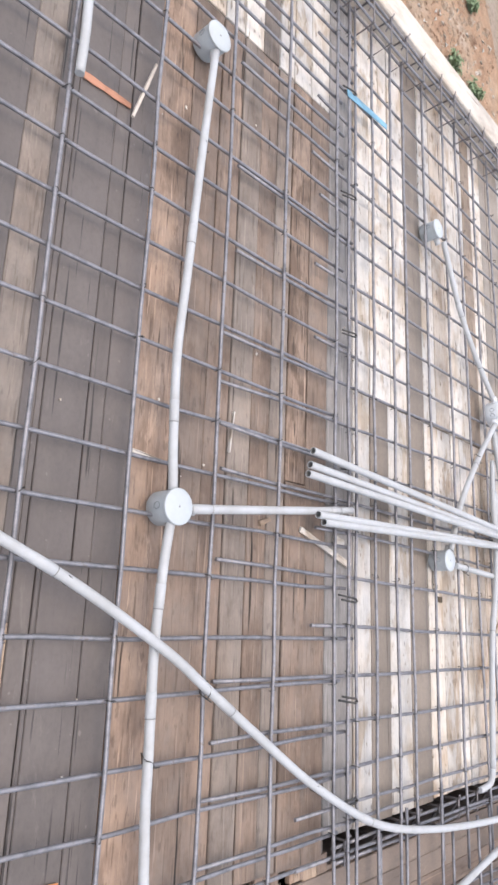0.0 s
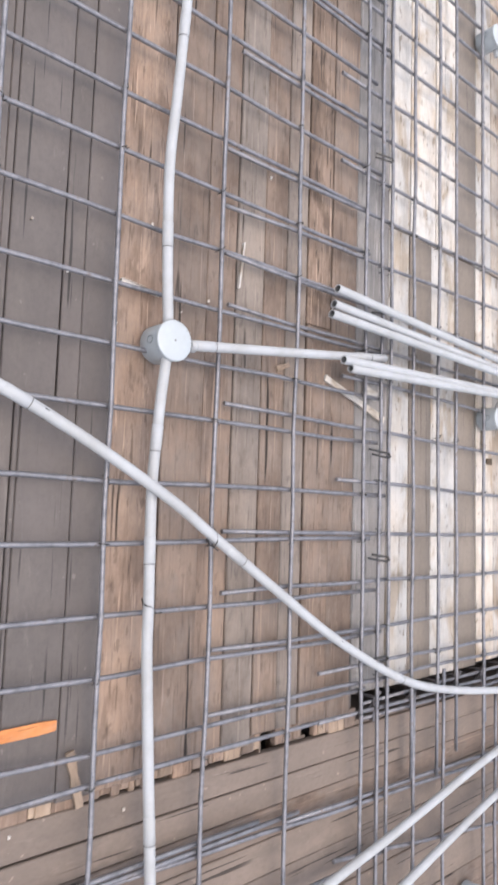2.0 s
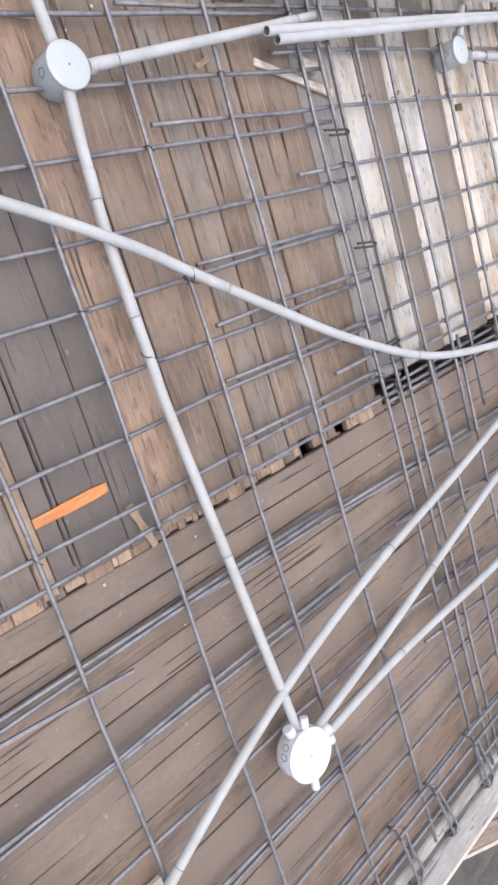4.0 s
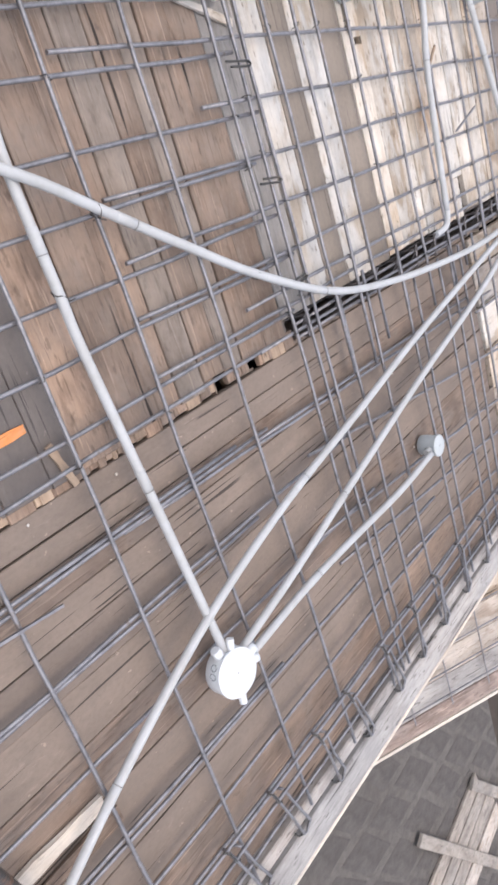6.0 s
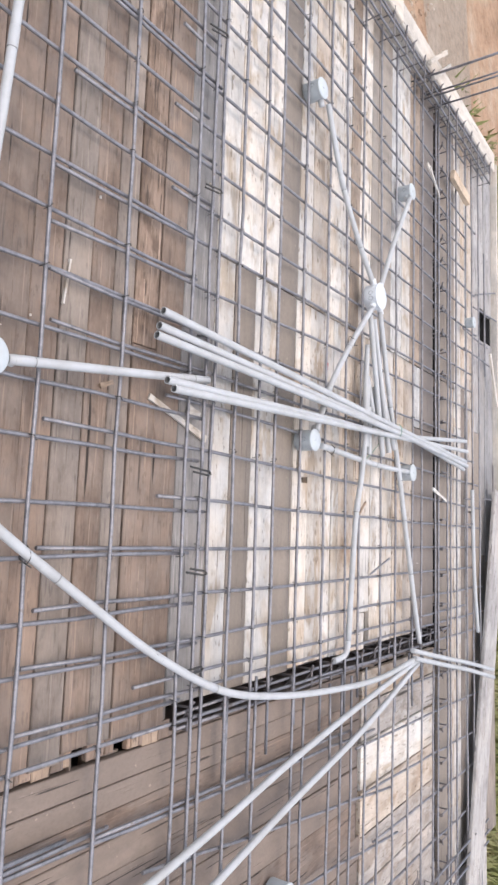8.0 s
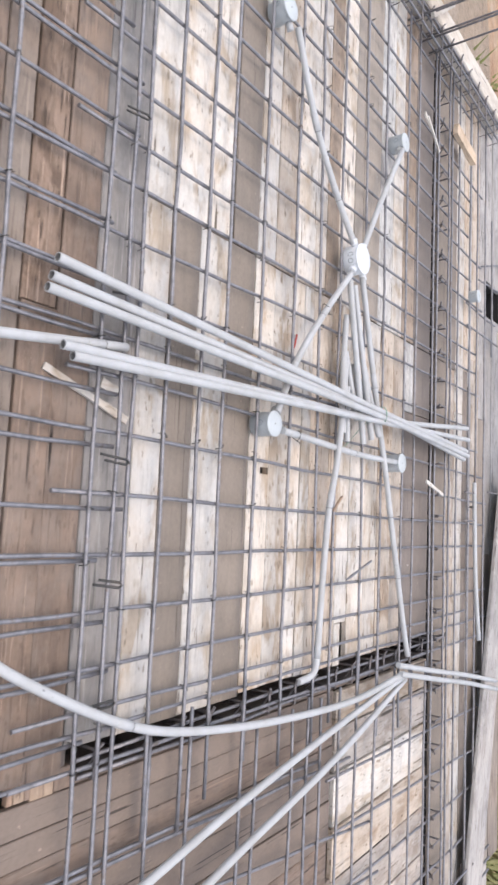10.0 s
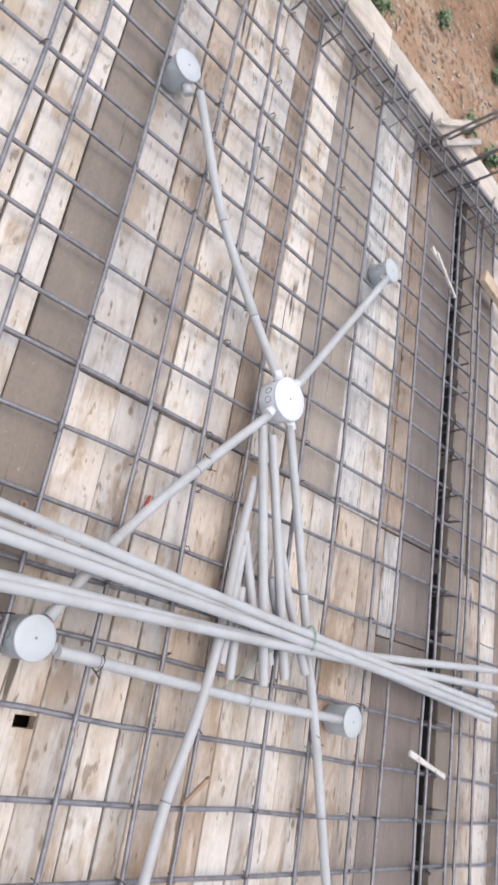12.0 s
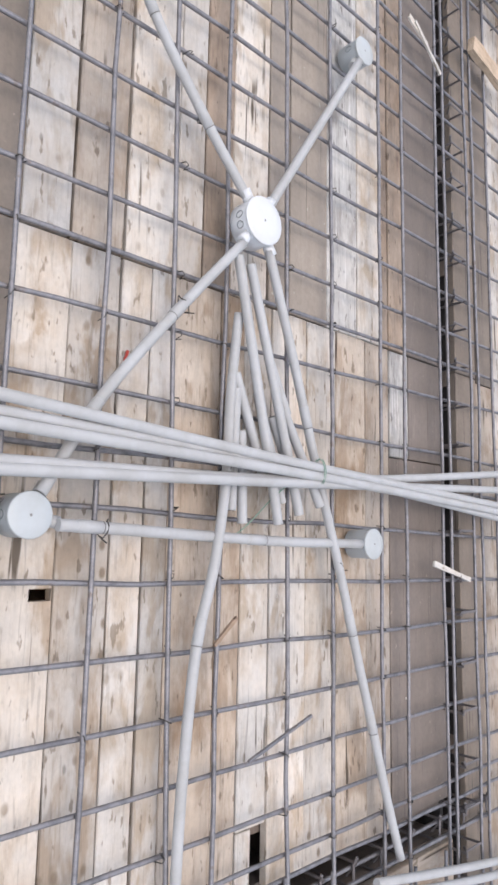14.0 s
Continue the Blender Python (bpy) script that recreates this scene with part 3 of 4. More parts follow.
edge_timber("thin grey timber board along the far edge", -2.2, 0.85, 2.838, 2.862, -0.25, 0.05, cream)
edge_timber("wide grey loose board laid over the bars near the far edge", 0.45, 3.1, 2.26, 2.54, 0.058, 0.082, greytim, -15.5)
edge_timber("pale timber beside the stair opening", 4.08, 5.2, 0.91, 0.965, -0.02, 0.10, cream)

# ---- stair formwork: a sloping deck of boards ----
stained = timber("stained_red_brown_plank", (0.40, 0.325, 0.29), (0.31, 0.245, 0.215), (0.15, 0.11, 0.095), 0.6, (0.26, 0.215, 0.195), spots=0.8, crack=0.9, scuff=0.3)
stair = thing("stair_formwork", "sloping pale board formwork of a stair with steel on it", "formwork", at=pose(3.04, 0.98, -0.005, 0, 0, 0))
ANG = math.atan2(0.66, 1.195)
for i in range(6):
    w = 1.06 / 6
    g = Geo().box(-1.15, 1.15, -w / 2 + 0.002, w / 2 - 0.002, -0.024, 0, 0.0025)
    m = Matrix.Translation((w * (i + 0.5), 0, 0)) @ Matrix.Rotation(ANG, 4, "X") @ pose(0, -1.15, 0, 0, 0, 90)
    part("plank", g, (soiled, soiled, tan, soiled, soiled, greytim)[i], stair, at=m)
part("edge_plank", Geo().box(-1.15, 1.15, -0.065, 0.065, -0.026, 0.002, 0.004), stained, stair, "reddish stained edge plank", at=Matrix.Translation((1.128, 0, 0)) @ Matrix.Rotation(ANG, 4, "X") @ pose(0, -1.15, 0, 0, 0, 90))
part("side_board", Geo().box(-1.15, 1.15, -0.012, 0.012, -0.15, 0.008, 0.003), cream, stair, at=Matrix.Translation((1.208, 0, 0)) @ Matrix.Rotation(ANG, 4, "X") @ pose(0, -1.15, 0, 0, 0, 90))
for i in range(6):
    g = Geo().tube([(0.15 + 0.17 * i, 0.3, 0.03), (0.15 + 0.17 * i, -2.2, 0.03)], 0.005, 6)
    part("bar", g, rebar_m, stair, at=Matrix.Rotation(ANG, 4, "X"))
for i in range(8):
    g = Geo().tube([(-0.02, -0.12 - 0.27 * i, 0.04), (1.07, -0.12 - 0.27 * i, 0.04)], 0.005, 6)
    part("bar", g, rebar_m, stair, at=Matrix.Rotation(ANG, 4, "X"))


def prop(x, y, top, lean=0.0):
    g = Geo().tube([(0, 0, GROUND), (lean * 0.5 + 0.02, 0.01, (GROUND + top) / 2), (lean, 0, top)], [0.055, 0.05, 0.045], 9)
    return solo("timber_prop", g, greytim, "round wooden prop holding up the formwork from below", "prop", "props under the deck", smooth=True, at=pose(x, y, 0))


for x, y in ((5.0, 1.3), (3.3, 1.9), (4.6, 2.3),  (-0.4, -1.2), (1.0, 0.5)):
    prop(x, y, -0.13)
for i in range(5):
    solo("side_board", Geo().box(-0.7, 0.7, -0.014, 0.014, -0.065, 0.065, 0.004), (filmply, drab, filmply, filmply, filmply)[i], "dark side board under the stair landing", "board", "boards under the landing", at=pose(4.78 + 0.03 * i, 0.985, -0.07 - 0.135 * i, 0, 1.0 * (i % 2), 0))
solo("timber_post", Geo().box(-0.03, 0.03, -0.03, 0.03, -0.55, 0.0, 0.005), cream, "short pale timber post under the landing", "timber", at=pose(4.72, 0.94, -0.02, 0, 6, 0))
solo("timber_stub", Geo().box(-0.09, 0.09, -0.025, 0.025, -0.03, 0.03, 0.004), cream, "short pale timber stub below the stair edge", "timber", at=pose(4.53, 0.90, -0.38, 0, 10, 0))


# ---- reinforcement ----
def rebar(x0, y0, x1, y1, z, r=0.0060, label="", sag=0.004, mat=None, z1=None):
    a, b = Vector((x0, y0, z)), Vector((x1, y1, z if z1 is None else z1))
    length = (b - a).length
    n = max(3, int(length / 0.22))
    pts = [(length * i / n, rng.uniform(-sag, sag), rng.uniform(-0.002, 0.002)) for i in range(n + 1)]
    d = b - a
    at = Matrix.Translation(a) @ d.to_track_quat("X", "Z").to_matrix().to_4x4()
    return solo("rebar", Geo().tube(pts, r, 8), mat or rebar_m, label or "grey ribbed steel bar tied into the slab mesh", "rebar", "bars of the slab mesh", smooth=True, at=at)


ZL, ZU = 0.036, 0.048
LONG = [-2.75, -2.42, -2.085, -1.797, -1.497, -1.212, -0.905, -0.825, -0.775, -0.645, -0.495, -0.38, -0.19, 0.021, 0.229, 0.373, 0.617, 0.808, 1.048, 1.185, 1.412]
LEAN = {0.229: 0.024, 0.617: 0.018, 0.808: 0.010}
for y in LONG:
    end = 2.86 if y < -0.75 else 1.62 + rng.uniform(-0.08, 0.1)
    rebar(LEFT + 0.1, y + LEAN.get(y, 0) * (LEFT - 0.6) + rng.uniform(-0.004, 0.004), end, y + LEAN.get(y, 0) * (end - 0.7), ZU)
CROSS_A = [-1.85, -1.69, -1.53, -1.38, -1.22, -1.07, -0.92, -0.765, -0.609, -0.46, -0.307, -0.165, -0.018, 0.139, 0.298, 0.438, 0.586, 0.748, 0.889, 1.045, 1.18, 1.335, 1.40]
for x in CROSS_A:
    rebar(x, -3.2, x + rng.uniform(-0.006, 0.006), -0.82 + rng.uniform(-0.06, 0.05), ZL)
# (place near the brown deck, place near the far trough, where the bar begins)
CROSS_B = [(-1.76, -1.80, -1.4), (-1.60, -1.57, -1.02), (-1.45, -1.42, -1.5), (-1.30, -1.285, -1.02), (-1.15, -1.165, -1.45), (-1.031, -1.03, -1.05), (-0.878, -0.898, -1.00), (-0.745, -0.753, -1.445), (-0.583, -0.605, -1.02),
           (-0.440, -0.452, -1.435), (-0.285, -0.302, -1.02), (-0.155, -0.175, -1.479), (0.0, -0.034, -1.479), (0.147, 0.158, -1.475), (0.28, 0.292, -1.459), (0.395, 0.43, -1.00), (0.543, 0.585, -1.461), (0.714, 0.737, -1.02),
           (0.868, 0.878, -1.454), (1.015, 1.018, -1.452), (1.155, 1.157, -1.475), (1.265, 1.263, -1.08), (1.312, 1.322, -1.486), (1.40, 1.42, -1.08)]
for xa, xb, y0 in CROSS_B:
    k = (xb - xa) / 1.39
    y1 = 2.3 + rng.uniform(-0.3, 0.2)
    rebar(xa + k * (y0 + 0.19) * 0.3, y0, xb + k * (y1 - 1.2), y1, ZL)
for xa, ya, xb, yb in ((1.605, -3.2, 1.615, -1.15), (1.592, -2.6, 1.60, -1.3), (1.615, -1.75, 1.74, 0.6), (1.632, -1.2, 1.69, 0.35), (1.828, -3.2, 1.832, -0.75), (1.795, -1.0, 2.06, 0.8), (1.843, -2.9, 1.846, -1.3), (2.075, -3.2, 2.085, -0.7), (2.07, -1.1, 2.30, 0.9),
                       (2.30, -3.2, 2.33, -1.4), (2.225, -1.0, 2.42, 0.6), (2.335, -2.4, 2.36, -0.3), (2.53, -3.2, 2.50, -0.3), (2.46, -0.6, 2.62, 0.8), (2.645, -3.2, 2.655, 0.6),
                       (1.60, 0.9, 1.66, 2.3), (1.78, 0.4, 1.86, 2.3), (2.0, 0.5, 2.1, 2.3), (2.25, 0.6, 2.3, 2.3), (2.5, 0.5, 2.55, 2.3)):
    rebar(xa, ya, xb, yb, ZL)
for y in (-0.64, -0.467, -0.20, -0.118, 0.108, 0.217, 0.317, 0.466, 0.614, 0.80, 1.0, 1.2, 1.38):
    rebar(1.37 + rng.uniform(-0.1, 0.1), y + 0.01, 2.86, y - 0.01, ZU)
for y in (1.81, 2.02, 2.16, 2.32):
    rebar(LEFT + 0.1, y, 4.9, y, ZU)


def cage(label, axis, s0, s1, c0, c1, z0, z1, step, bars, r=0.006):
    """A beam cage: long bars at its corners and closed stirrups along it. axis: the way it runs."""
    t = thing("beam_cage", label, "rebar cage", "beam cages")
    pt = (lambda s, c, z: (s, c, z)) if axis == "x" else (lambda s, c, z: (c, s, z))
    for c, z in bars:
        n = max(3, int((s1 - s0) / 0.3))
        part("bar", Geo().tube([pt(s0 + (s1 - s0) * i / n, c + rng.uniform(-0.005, 0.005), z + rng.uniform(-0.003, 0.003)) for i in range(n + 1)], r, 8), rebar_m, t, smooth=True)
    s = s0 + 0.07
    while s < s1:
        k = rng.uniform(-0.02, 0.02)
        loop = [pt(s, c0 - 0.02, z1 + 0.012), pt(s + k, c0, z1), pt(s + k, c1, z1), pt(s + k + 0.006, c1, z0), pt(s + k + 0.006, c0, z0), pt(s + k + 0.008, c0, z1 + 0.004), pt(s + k + 0.01, c0 + 0.045, z1 - 0.035)]
        part("stirrup", Geo().tube(loop, 0.0046, 6), stirrup_m, t)
        s += step + rng.uniform(-0.02, 0.02)
    return t


cage("steel beam cage with square stirrups in the dark trough", "y", -0.87, 1.7, 1.372, 1.438, -0.22, 0.03, 0.155, [(1.38, -0.2), (1.43, -0.2), (1.38, 0.02), (1.43, 0.024)])
cage("steel beam cage with square stirrups across the far trough", "x", LEFT + 0.08, 4.9, 1.509, 1.606, -0.2, 0.055, 0.15, [(1.462, 0.05), (1.53, -0.18), (1.63, 0.05), (1.69, 0.048)])
edge_cage = thing("beam_cage", "steel edge bars with pairs of bent hairpin ties", "rebar cage", "beam cages")
for x, z in ((2.60, 0.088), (2.655, 0.088), (2.78, 0.05)):
    part("bar", Geo().tube([(x + rng.uniform(-0.008, 0.008), -3.2 + 0.38 * i, z + rng.uniform(-0.004, 0.004)) for i in range(11)], 0.006, 8), rebar_m, edge_cage, smooth=True)
y = -3.02
while y < 0.5:
    k, q = rng.uniform(-0.02, 0.02), rng.uniform(0.03, 0.055)
    part("hairpin", Geo().tube([(2.60, y + k, 0.075), (2.597, y + k, 0.096), (2.66, y + 0.016 + k, 0.10), (2.78, y + 0.05 + k * 0.5, 0.078), (2.915, y + 0.085, 0.05), (2.925, y + 0.10, 0.046), (2.90, y + 0.085 + q, 0.046), (2.78, y + 0.045 + q, 0.06), (2.65, y + 0.012 + q + k, 0.08), (2.64, y + q + k, 0.06)], 0.0052, 7), rebar_m, edge_cage, smooth=True)
    part("tie", Geo().tube([(2.592, y + k - 0.012, 0.09), (2.60, y + k, 0.102), (2.635, y + k + 0.008, 0.103), (2.668, y + k + 0.018, 0.098), (2.672, y + k + 0.03, 0.085)], 0.0036, 5), wire_m, edge_cage, "black twisted wire")
    part("hook", Geo().tube([(2.885, y + 0.055, 0.042), (2.905, y + 0.066, 0.046), (2.925, y + 0.098, 0.047), (2.918, y + 0.118, 0.044)], 0.0042, 5), wire_m, edge_cage, "dark hooked end")
    y += 0.225 + rng.uniform(-0.02, 0.02)
cage("steel edge beam cage with hooked stirrups beside the cream timber", "y", -3.2, 2.5, -2.0, -1.86, -0.01, 0.10, 0.16, [(-1.87, 0.09), (-1.94, 0.095), (-1.99, 0.09), (-1.92, 0.03)])
cage("tangled steel beam cage beside the stair opening", "x", 2.72, 5.1, 1.0, 1.22, 0.03, 0.085, 0.42, [(1.0, 0.08), (1.12, 0.075), (1.22, 0.08)])
cage("steel beam cage running on past the stair's corner", "y", 0.55, 2.4, 2.70, 2.84, 0.02, 0.075, 0.36, [(2.70, 0.07), (2.77, 0.075), (2.84, 0.07)])
for i in range(8):
    x, y = 2.56 + rng.uniform(0, 0.28), 0.45 + 0.12 * i + rng.uniform(-0.05, 0.05)
    pts = smooth_path([(0, 0, 0.06), (0.03, 0.05 + 0.03 * rng.random(), 0.10), (0.09, 0.03, 0.09), (0.12, -0.03, 0.065)], 4)
    solo("bent_tie", Geo().tube(pts, 0.0034, 6), stirrup_m, "dark bent steel tie tangled among the bars", "bent tie", "bent ties by the stair", smooth=True, at=pose(x, y, 0, 0, 0, rng.uniform(-180, 180)))
for x, y, ln, a in ((2.70, 1.0, 0.2, 62), (2.78, 1.24, 0.3, 84)):
    solo("batten", Geo().box(-ln / 2, ln / 2, -0.014, 0.014, 0, 0.02, 0.003), cream, "short pale batten lying among the bars", "offcut", "battens by the stair", at=pose(x, y, 0.082, 0, 0, a))

# starter bars of a column at the slab's corner
for i, (x, y) in enumerate(((-1.93, 1.12), (-1.97, 1.18), (-1.9, 1.28), (-1.98, 1.36), (-1.92, 1.42))):
    solo("starter_bar", Geo().tube([(0, 0, -0.1), (0.01, 0.0, 0.35), (0.0, 0.02, 0.75 + 0.05 * (i % 3))], 0.006, 8), rebar_m, "upright grey steel starter bar at the slab's edge", "rebar", "starter bars", smooth=True, at=pose(x, y, 0))

# tie wire at the crossings
g = Geo()
for y in LONG:
    for x in CROSS_A if y < -0.9 else [xa + (xb - xa) * (y + 0.19) / 1.39 for xa, xb, y0 in CROSS_B]:
        if rng.random() < 0.5:
            a = rng.uniform(0, 3.14)
            c, s = 0.0095 * math.cos(a), 0.0095 * math.sin(a)
            g.tube([(x - c, y - s, ZL - 0.004), (x - c * 0.5, y - s * 0.5, ZU + 0.009), (x + c * 0.5, y + s * 0.5, ZU + 0.009), (x + c, y + s, ZL - 0.004), (x + c * 1.2, y + s * 1.2 + 0.004, ZU + 0.002)], 0.0014, 4)
solo("tie_wire", g, wire_m, "twisted black binding wire at the bar crossings", "tie wire", kind="stuff")

# small ties and seats on the joint strip
for x in (-1.45, -0.95, -0.36, 0.155, 0.62, 0.945, 1.25):
    solo("bar_chair", Geo().tube([(-0.007, -0.056 + rng.uniform(-0.015, 0.015), 0.046), (-0.006, 0.014, 0.06), (0.002, 0.024, 0.06), (0.008, 0.014, 0.06), (0.006, -0.048 + rng.uniform(-0.015, 0.015), 0.045)], 0.0036, 6), wire_m, "short bent steel hook tied over the paired bars", "bar chair", "bar chairs", at=pose(x, -0.81, 0, 0, 0, rng.uniform(-9, 9)))


# ---- electrical conduit and boxes ----
R = 0.0128


def conduit(pts, label="white plastic conduit lying on the steel mesh", joints=(), r=R, n=6):
    t = thing("conduit", label, "conduit", "conduits")
    line = smooth_path(pts, n)
    part("pipe", Geo().tube(line, r, 14), pvc, t, smooth=True)
    for k in joints:
        i = max(1, min(len(line) - 2, round(k * (len(line) - 1))))
        d = (line[i + 1] - line[i - 1]).normalized()
        coupler = part("coupler", Geo().tube([line[i] - d * 0.03, line[i] - d * 0.0295, line[i] + d * 0.0295, line[i] + d * 0.03], [r, r + 0.0007, r + 0.0007, r], 14), pvc, t, smooth=True)
        part("joint_ring", Geo().tube([line[i] + d * 0.030, line[i] + d * 0.0322], r + 0.0009, 14), pvc_dark, coupler, "dark joint line", smooth=True)
    return t


ZC = 0.068
conduit([(-1.05, -1.61, 0.075), (-0.70, -1.632, ZC), (-0.24, -1.663, ZC), (-0.008, -1.68, ZC), (0.234, -1.674, ZC), (0.38, -1.672, 0.078)], joints=(0.35, 0.74))
conduit([(0.45, -1.672, 0.078), (0.55, -1.678, 0.07), (0.647, -1.684, ZC), (0.777, -1.691, ZC), (1.03, -1.686, ZC), (1.18, -1.682, ZC), (1.688, -1.646, ZC), (2.075, -1.633, 0.09)], joints=(0.28, 0.5, 0.8))
conduit([(0.30, -2.75, 0.07), (0.46, -2.35, 0.075), (0.621, -1.969, 0.085), (0.777, -1.675, 0.095), (0.874, -1.513, 0.08), (1.02, -1.283, 0.075), (1.173, -1.035, 0.075), (1.327, -0.71, 0.075), (1.404, -0.387, 0.075), (1.461, 0.057, 0.075), (1.49, 0.55, 0.08), (1.46, 1.02, 0.085)],
        "long white plastic conduit curving across the deck", joints=(0.16, 0.4, 0.62))
conduit([(0.418, -1.61, 0.08), (0.403, -1.491, 0.078), (0.36, -1.16, 0.072), (0.315, -0.83, 0.066)], joints=(0.15, 0.9))
conduit([(2.30, -2.35, 0.07), (2.128, -2.028, 0.075), (1.951, -1.638, 0.088), (1.84, -1.2, 0.08), (1.755, -0.72, 0.08), (1.665, -0.25, 0.08), (1.565, 0.40, 0.08), (1.471, 1.037, 0.085)], joints=(0.12, 0.45))
conduit([(2.12, -1.575, 0.085), (2.059, -1.257, 0.08), (1.972, -0.902, 0.08), (1.910, -0.648, 0.08), (1.816, -0.244, 0.08), (1.681, 0.399, 0.08), (1.491, 1.056, 0.08)], joints=(0.3,))
conduit([(2.16, -1.56, 0.085), (2.144, -1.244, 0.08), (2.145, -0.965, 0.08), (2.155, -0.6, 0.08), (2.135, -0.33, 0.085)], joints=(0.3,))
# fan of lines round the central box
conduit([(-1.08, -0.08, 0.085), (-0.787, 0.084, 0.078), (-0.573, 0.257, 0.08), (-0.39, 0.41, 0.095)], joints=(0.35, 0.66))
conduit([(-0.41, 0.48, 0.095), (-0.75, 0.70, 0.08), (-1.06, 0.89, 0.085)])
conduit([(-0.28, 0.39, 0.095), (-0.063, 0.206, 0.078), (0.176, 0.013, 0.075), (0.39, -0.12, 0.085)], joints=(0.33, 0.7))
conduit([(0.449, -0.08, 0.085), (0.452, 0.022, 0.08), (0.466, 0.35, 0.066), (0.475, 0.605, 0.066), (0.478, 0.895, 0.08)], joints=(0.2, 0.62))
conduit([(-0.10, 0.405, 0.066), (-0.04, 0.398, 0.066), (0.13, 0.378, 0.07), (0.329, 0.361, 0.08), (0.53, 0.331, 0.08), (0.718, 0.287, 0.075), (1.0, 0.262, 0.07), (1.285, 0.257, 0.06)], joints=(0.68,))
conduit([(-0.285, 0.48, 0.095), (-0.011, 0.598, 0.08), (0.28, 0.70, 0.078), (0.536, 0.794, 0.078), (0.74, 0.865, 0.075), (0.986, 0.949, 0.075), (1.2, 1.02, 0.075), (1.39, 1.09, 0.075)], joints=(0.22, 0.55, 0.72))
conduit([(1.285, 0.257, 0.06), (1.328, 0.25, 0.056), (1.350, 0.222, 0.05), (1.358, 0.15, 0.045)], "white plastic conduit elbow turning into the trough")
conduit([(1.41, 0.95, 0.09), (1.505, 1.40, 0.09), (1.61, 1.92, 0.085), (1.735, 2.48, 0.085)], "white plastic conduit running to the far edge")
conduit([(1.452, 0.97, 0.095), (1.555, 1.45, 0.095), (1.66, 1.95, 0.085), (1.79, 2.5, 0.085)], "white plastic conduit running to the far edge")
conduit([(-0.876, -2.072, 0.075), (-0.76, -2.07, 0.075), (-0.644, -2.071, 0.07)], "short white plastic conduit offcut on a bar")


for x, y, z in ((-0.075, 0.215, 0.078), (0.452, 0.03, 0.08), (0.30, 0.365, 0.08), (0.62, -1.965, 0.085), (0.875, -1.513, 0.08), (1.173, -1.035, 0.075), (-0.573, 0.257, 0.08), (0.536, 0.794, 0.078), (-0.70, -1.632, 0.068), (1.03, -1.686, 0.068)):
    pts = [(0.02 * math.cos(a) + 0.004 * math.sin(3 * a), 0.006 * math.sin(2 * a), 0.018 * math.sin(a) - 0.006) for a in [k * 0.55 for k in range(13)]]
    solo("conduit_tie", Geo().tube(pts + [(0.028, 0.014, 0.012)], 0.0016, 5), wire_m, "black binding wire twisted round a conduit", "tie wire", "ties round the conduits", at=pose(x, y, z, 0, 0, rng.uniform(-40, 40)))


def open_pipe(a, b, label, mid=None):
    """A loose length of conduit with an open, hollow end."""
    t = thing("loose_conduit", label, "conduit", "loose conduit bundle")
    pts = smooth_path([a, b] if mid is None else [a, *mid, b], 6)
    pipe = part("pipe", Geo().tube(pts, R, 14, caps=False), pvc, t, smooth=True)
    part("bore", Geo().tube(list(reversed(pts)), R - 0.0025, 12, caps=False), pvc_dark, pipe, "inside of the pipe, its shade put into the colour", smooth=True)
    d = (pts[1] - pts[0]).normalized()
    q = d.cross(Vector((0, 0, 1))).normalized()
    w = q.cross(d)
    for p in (pts[0], pts[-1]):
        g = Geo()
        for rr in (R, R - 0.0025):
            for k in range(14):
                ang = 2 * math.pi * k / 14
                g.v.append(p + q * rr * math.cos(ang) + w * rr * math.sin(ang))
        for k in range(14):
            g.f.append((k, (k + 1) % 14, 14 + (k + 1) % 14, 14 + k))
        part("rim", g, pvc, pipe)
    return t


TIE = Vector((0.29, 0.66, 0.11))
for (sx, sy), (ex, ey), dy, dz in (((0.154, -1.088), (0.335, 1.839), -0.012, 0.012), ((0.203, -1.102), (0.382, 1.836), -0.002, 0.0), ((0.234, -1.111), (0.36, 1.86), 0.012, 0.014),
                                   ((0.36, -1.055), (0.193, 1.894), 0.020, -0.004), ((0.381, -1.023), (0.262, 1.889), 0.03, 0.006)):
    open_pipe((sx, sy, 0.088), (ex, ey, 0.085 + dz), "white plastic conduit length tied in a loose bundle", [((sx + TIE.x + dy) / 2, (sy + TIE.y) / 2, 0.10 + dz * 0.7), (TIE.x + dy, TIE.y, TIE.z + dz)])
for a, b, lift in (((-0.24, 0.375), (0.431, 0.531), 0.022), ((-0.23, 0.42), (0.404, 0.612), 0.020), ((0.057, 0.394), (0.332, 0.505), 0.0), ((0.097, 0.398), (0.401, 0.387), 0.0), ((0.202, 0.417), (0.432, 0.425), 0.0),
                   ((-0.007, 0.504), (0.14, 0.578), 0.004), ((0.125, 0.562), (0.377, 0.713), 0.006), ((0.094, 0.471), (0.375, 0.566), 0.0), ((0.15, 0.53), (0.30, 0.60), -0.002)):
    open_pipe((*a, 0.070 + lift), (*b, 0.072 + lift), "short white plastic conduit offcut stacked under the bundle")
solo("twine", Geo().tube([(TIE.x + 0.028 * math.cos(a) * 1.35, TIE.y + 0.006 * a / 6, TIE.z + 0.006 + 0.022 * math.sin(a)) for a in [k * 0.5 for k in range(26)]], 0.0013, 5), green_m, "green twine wound round the conduit bundle", "twine")
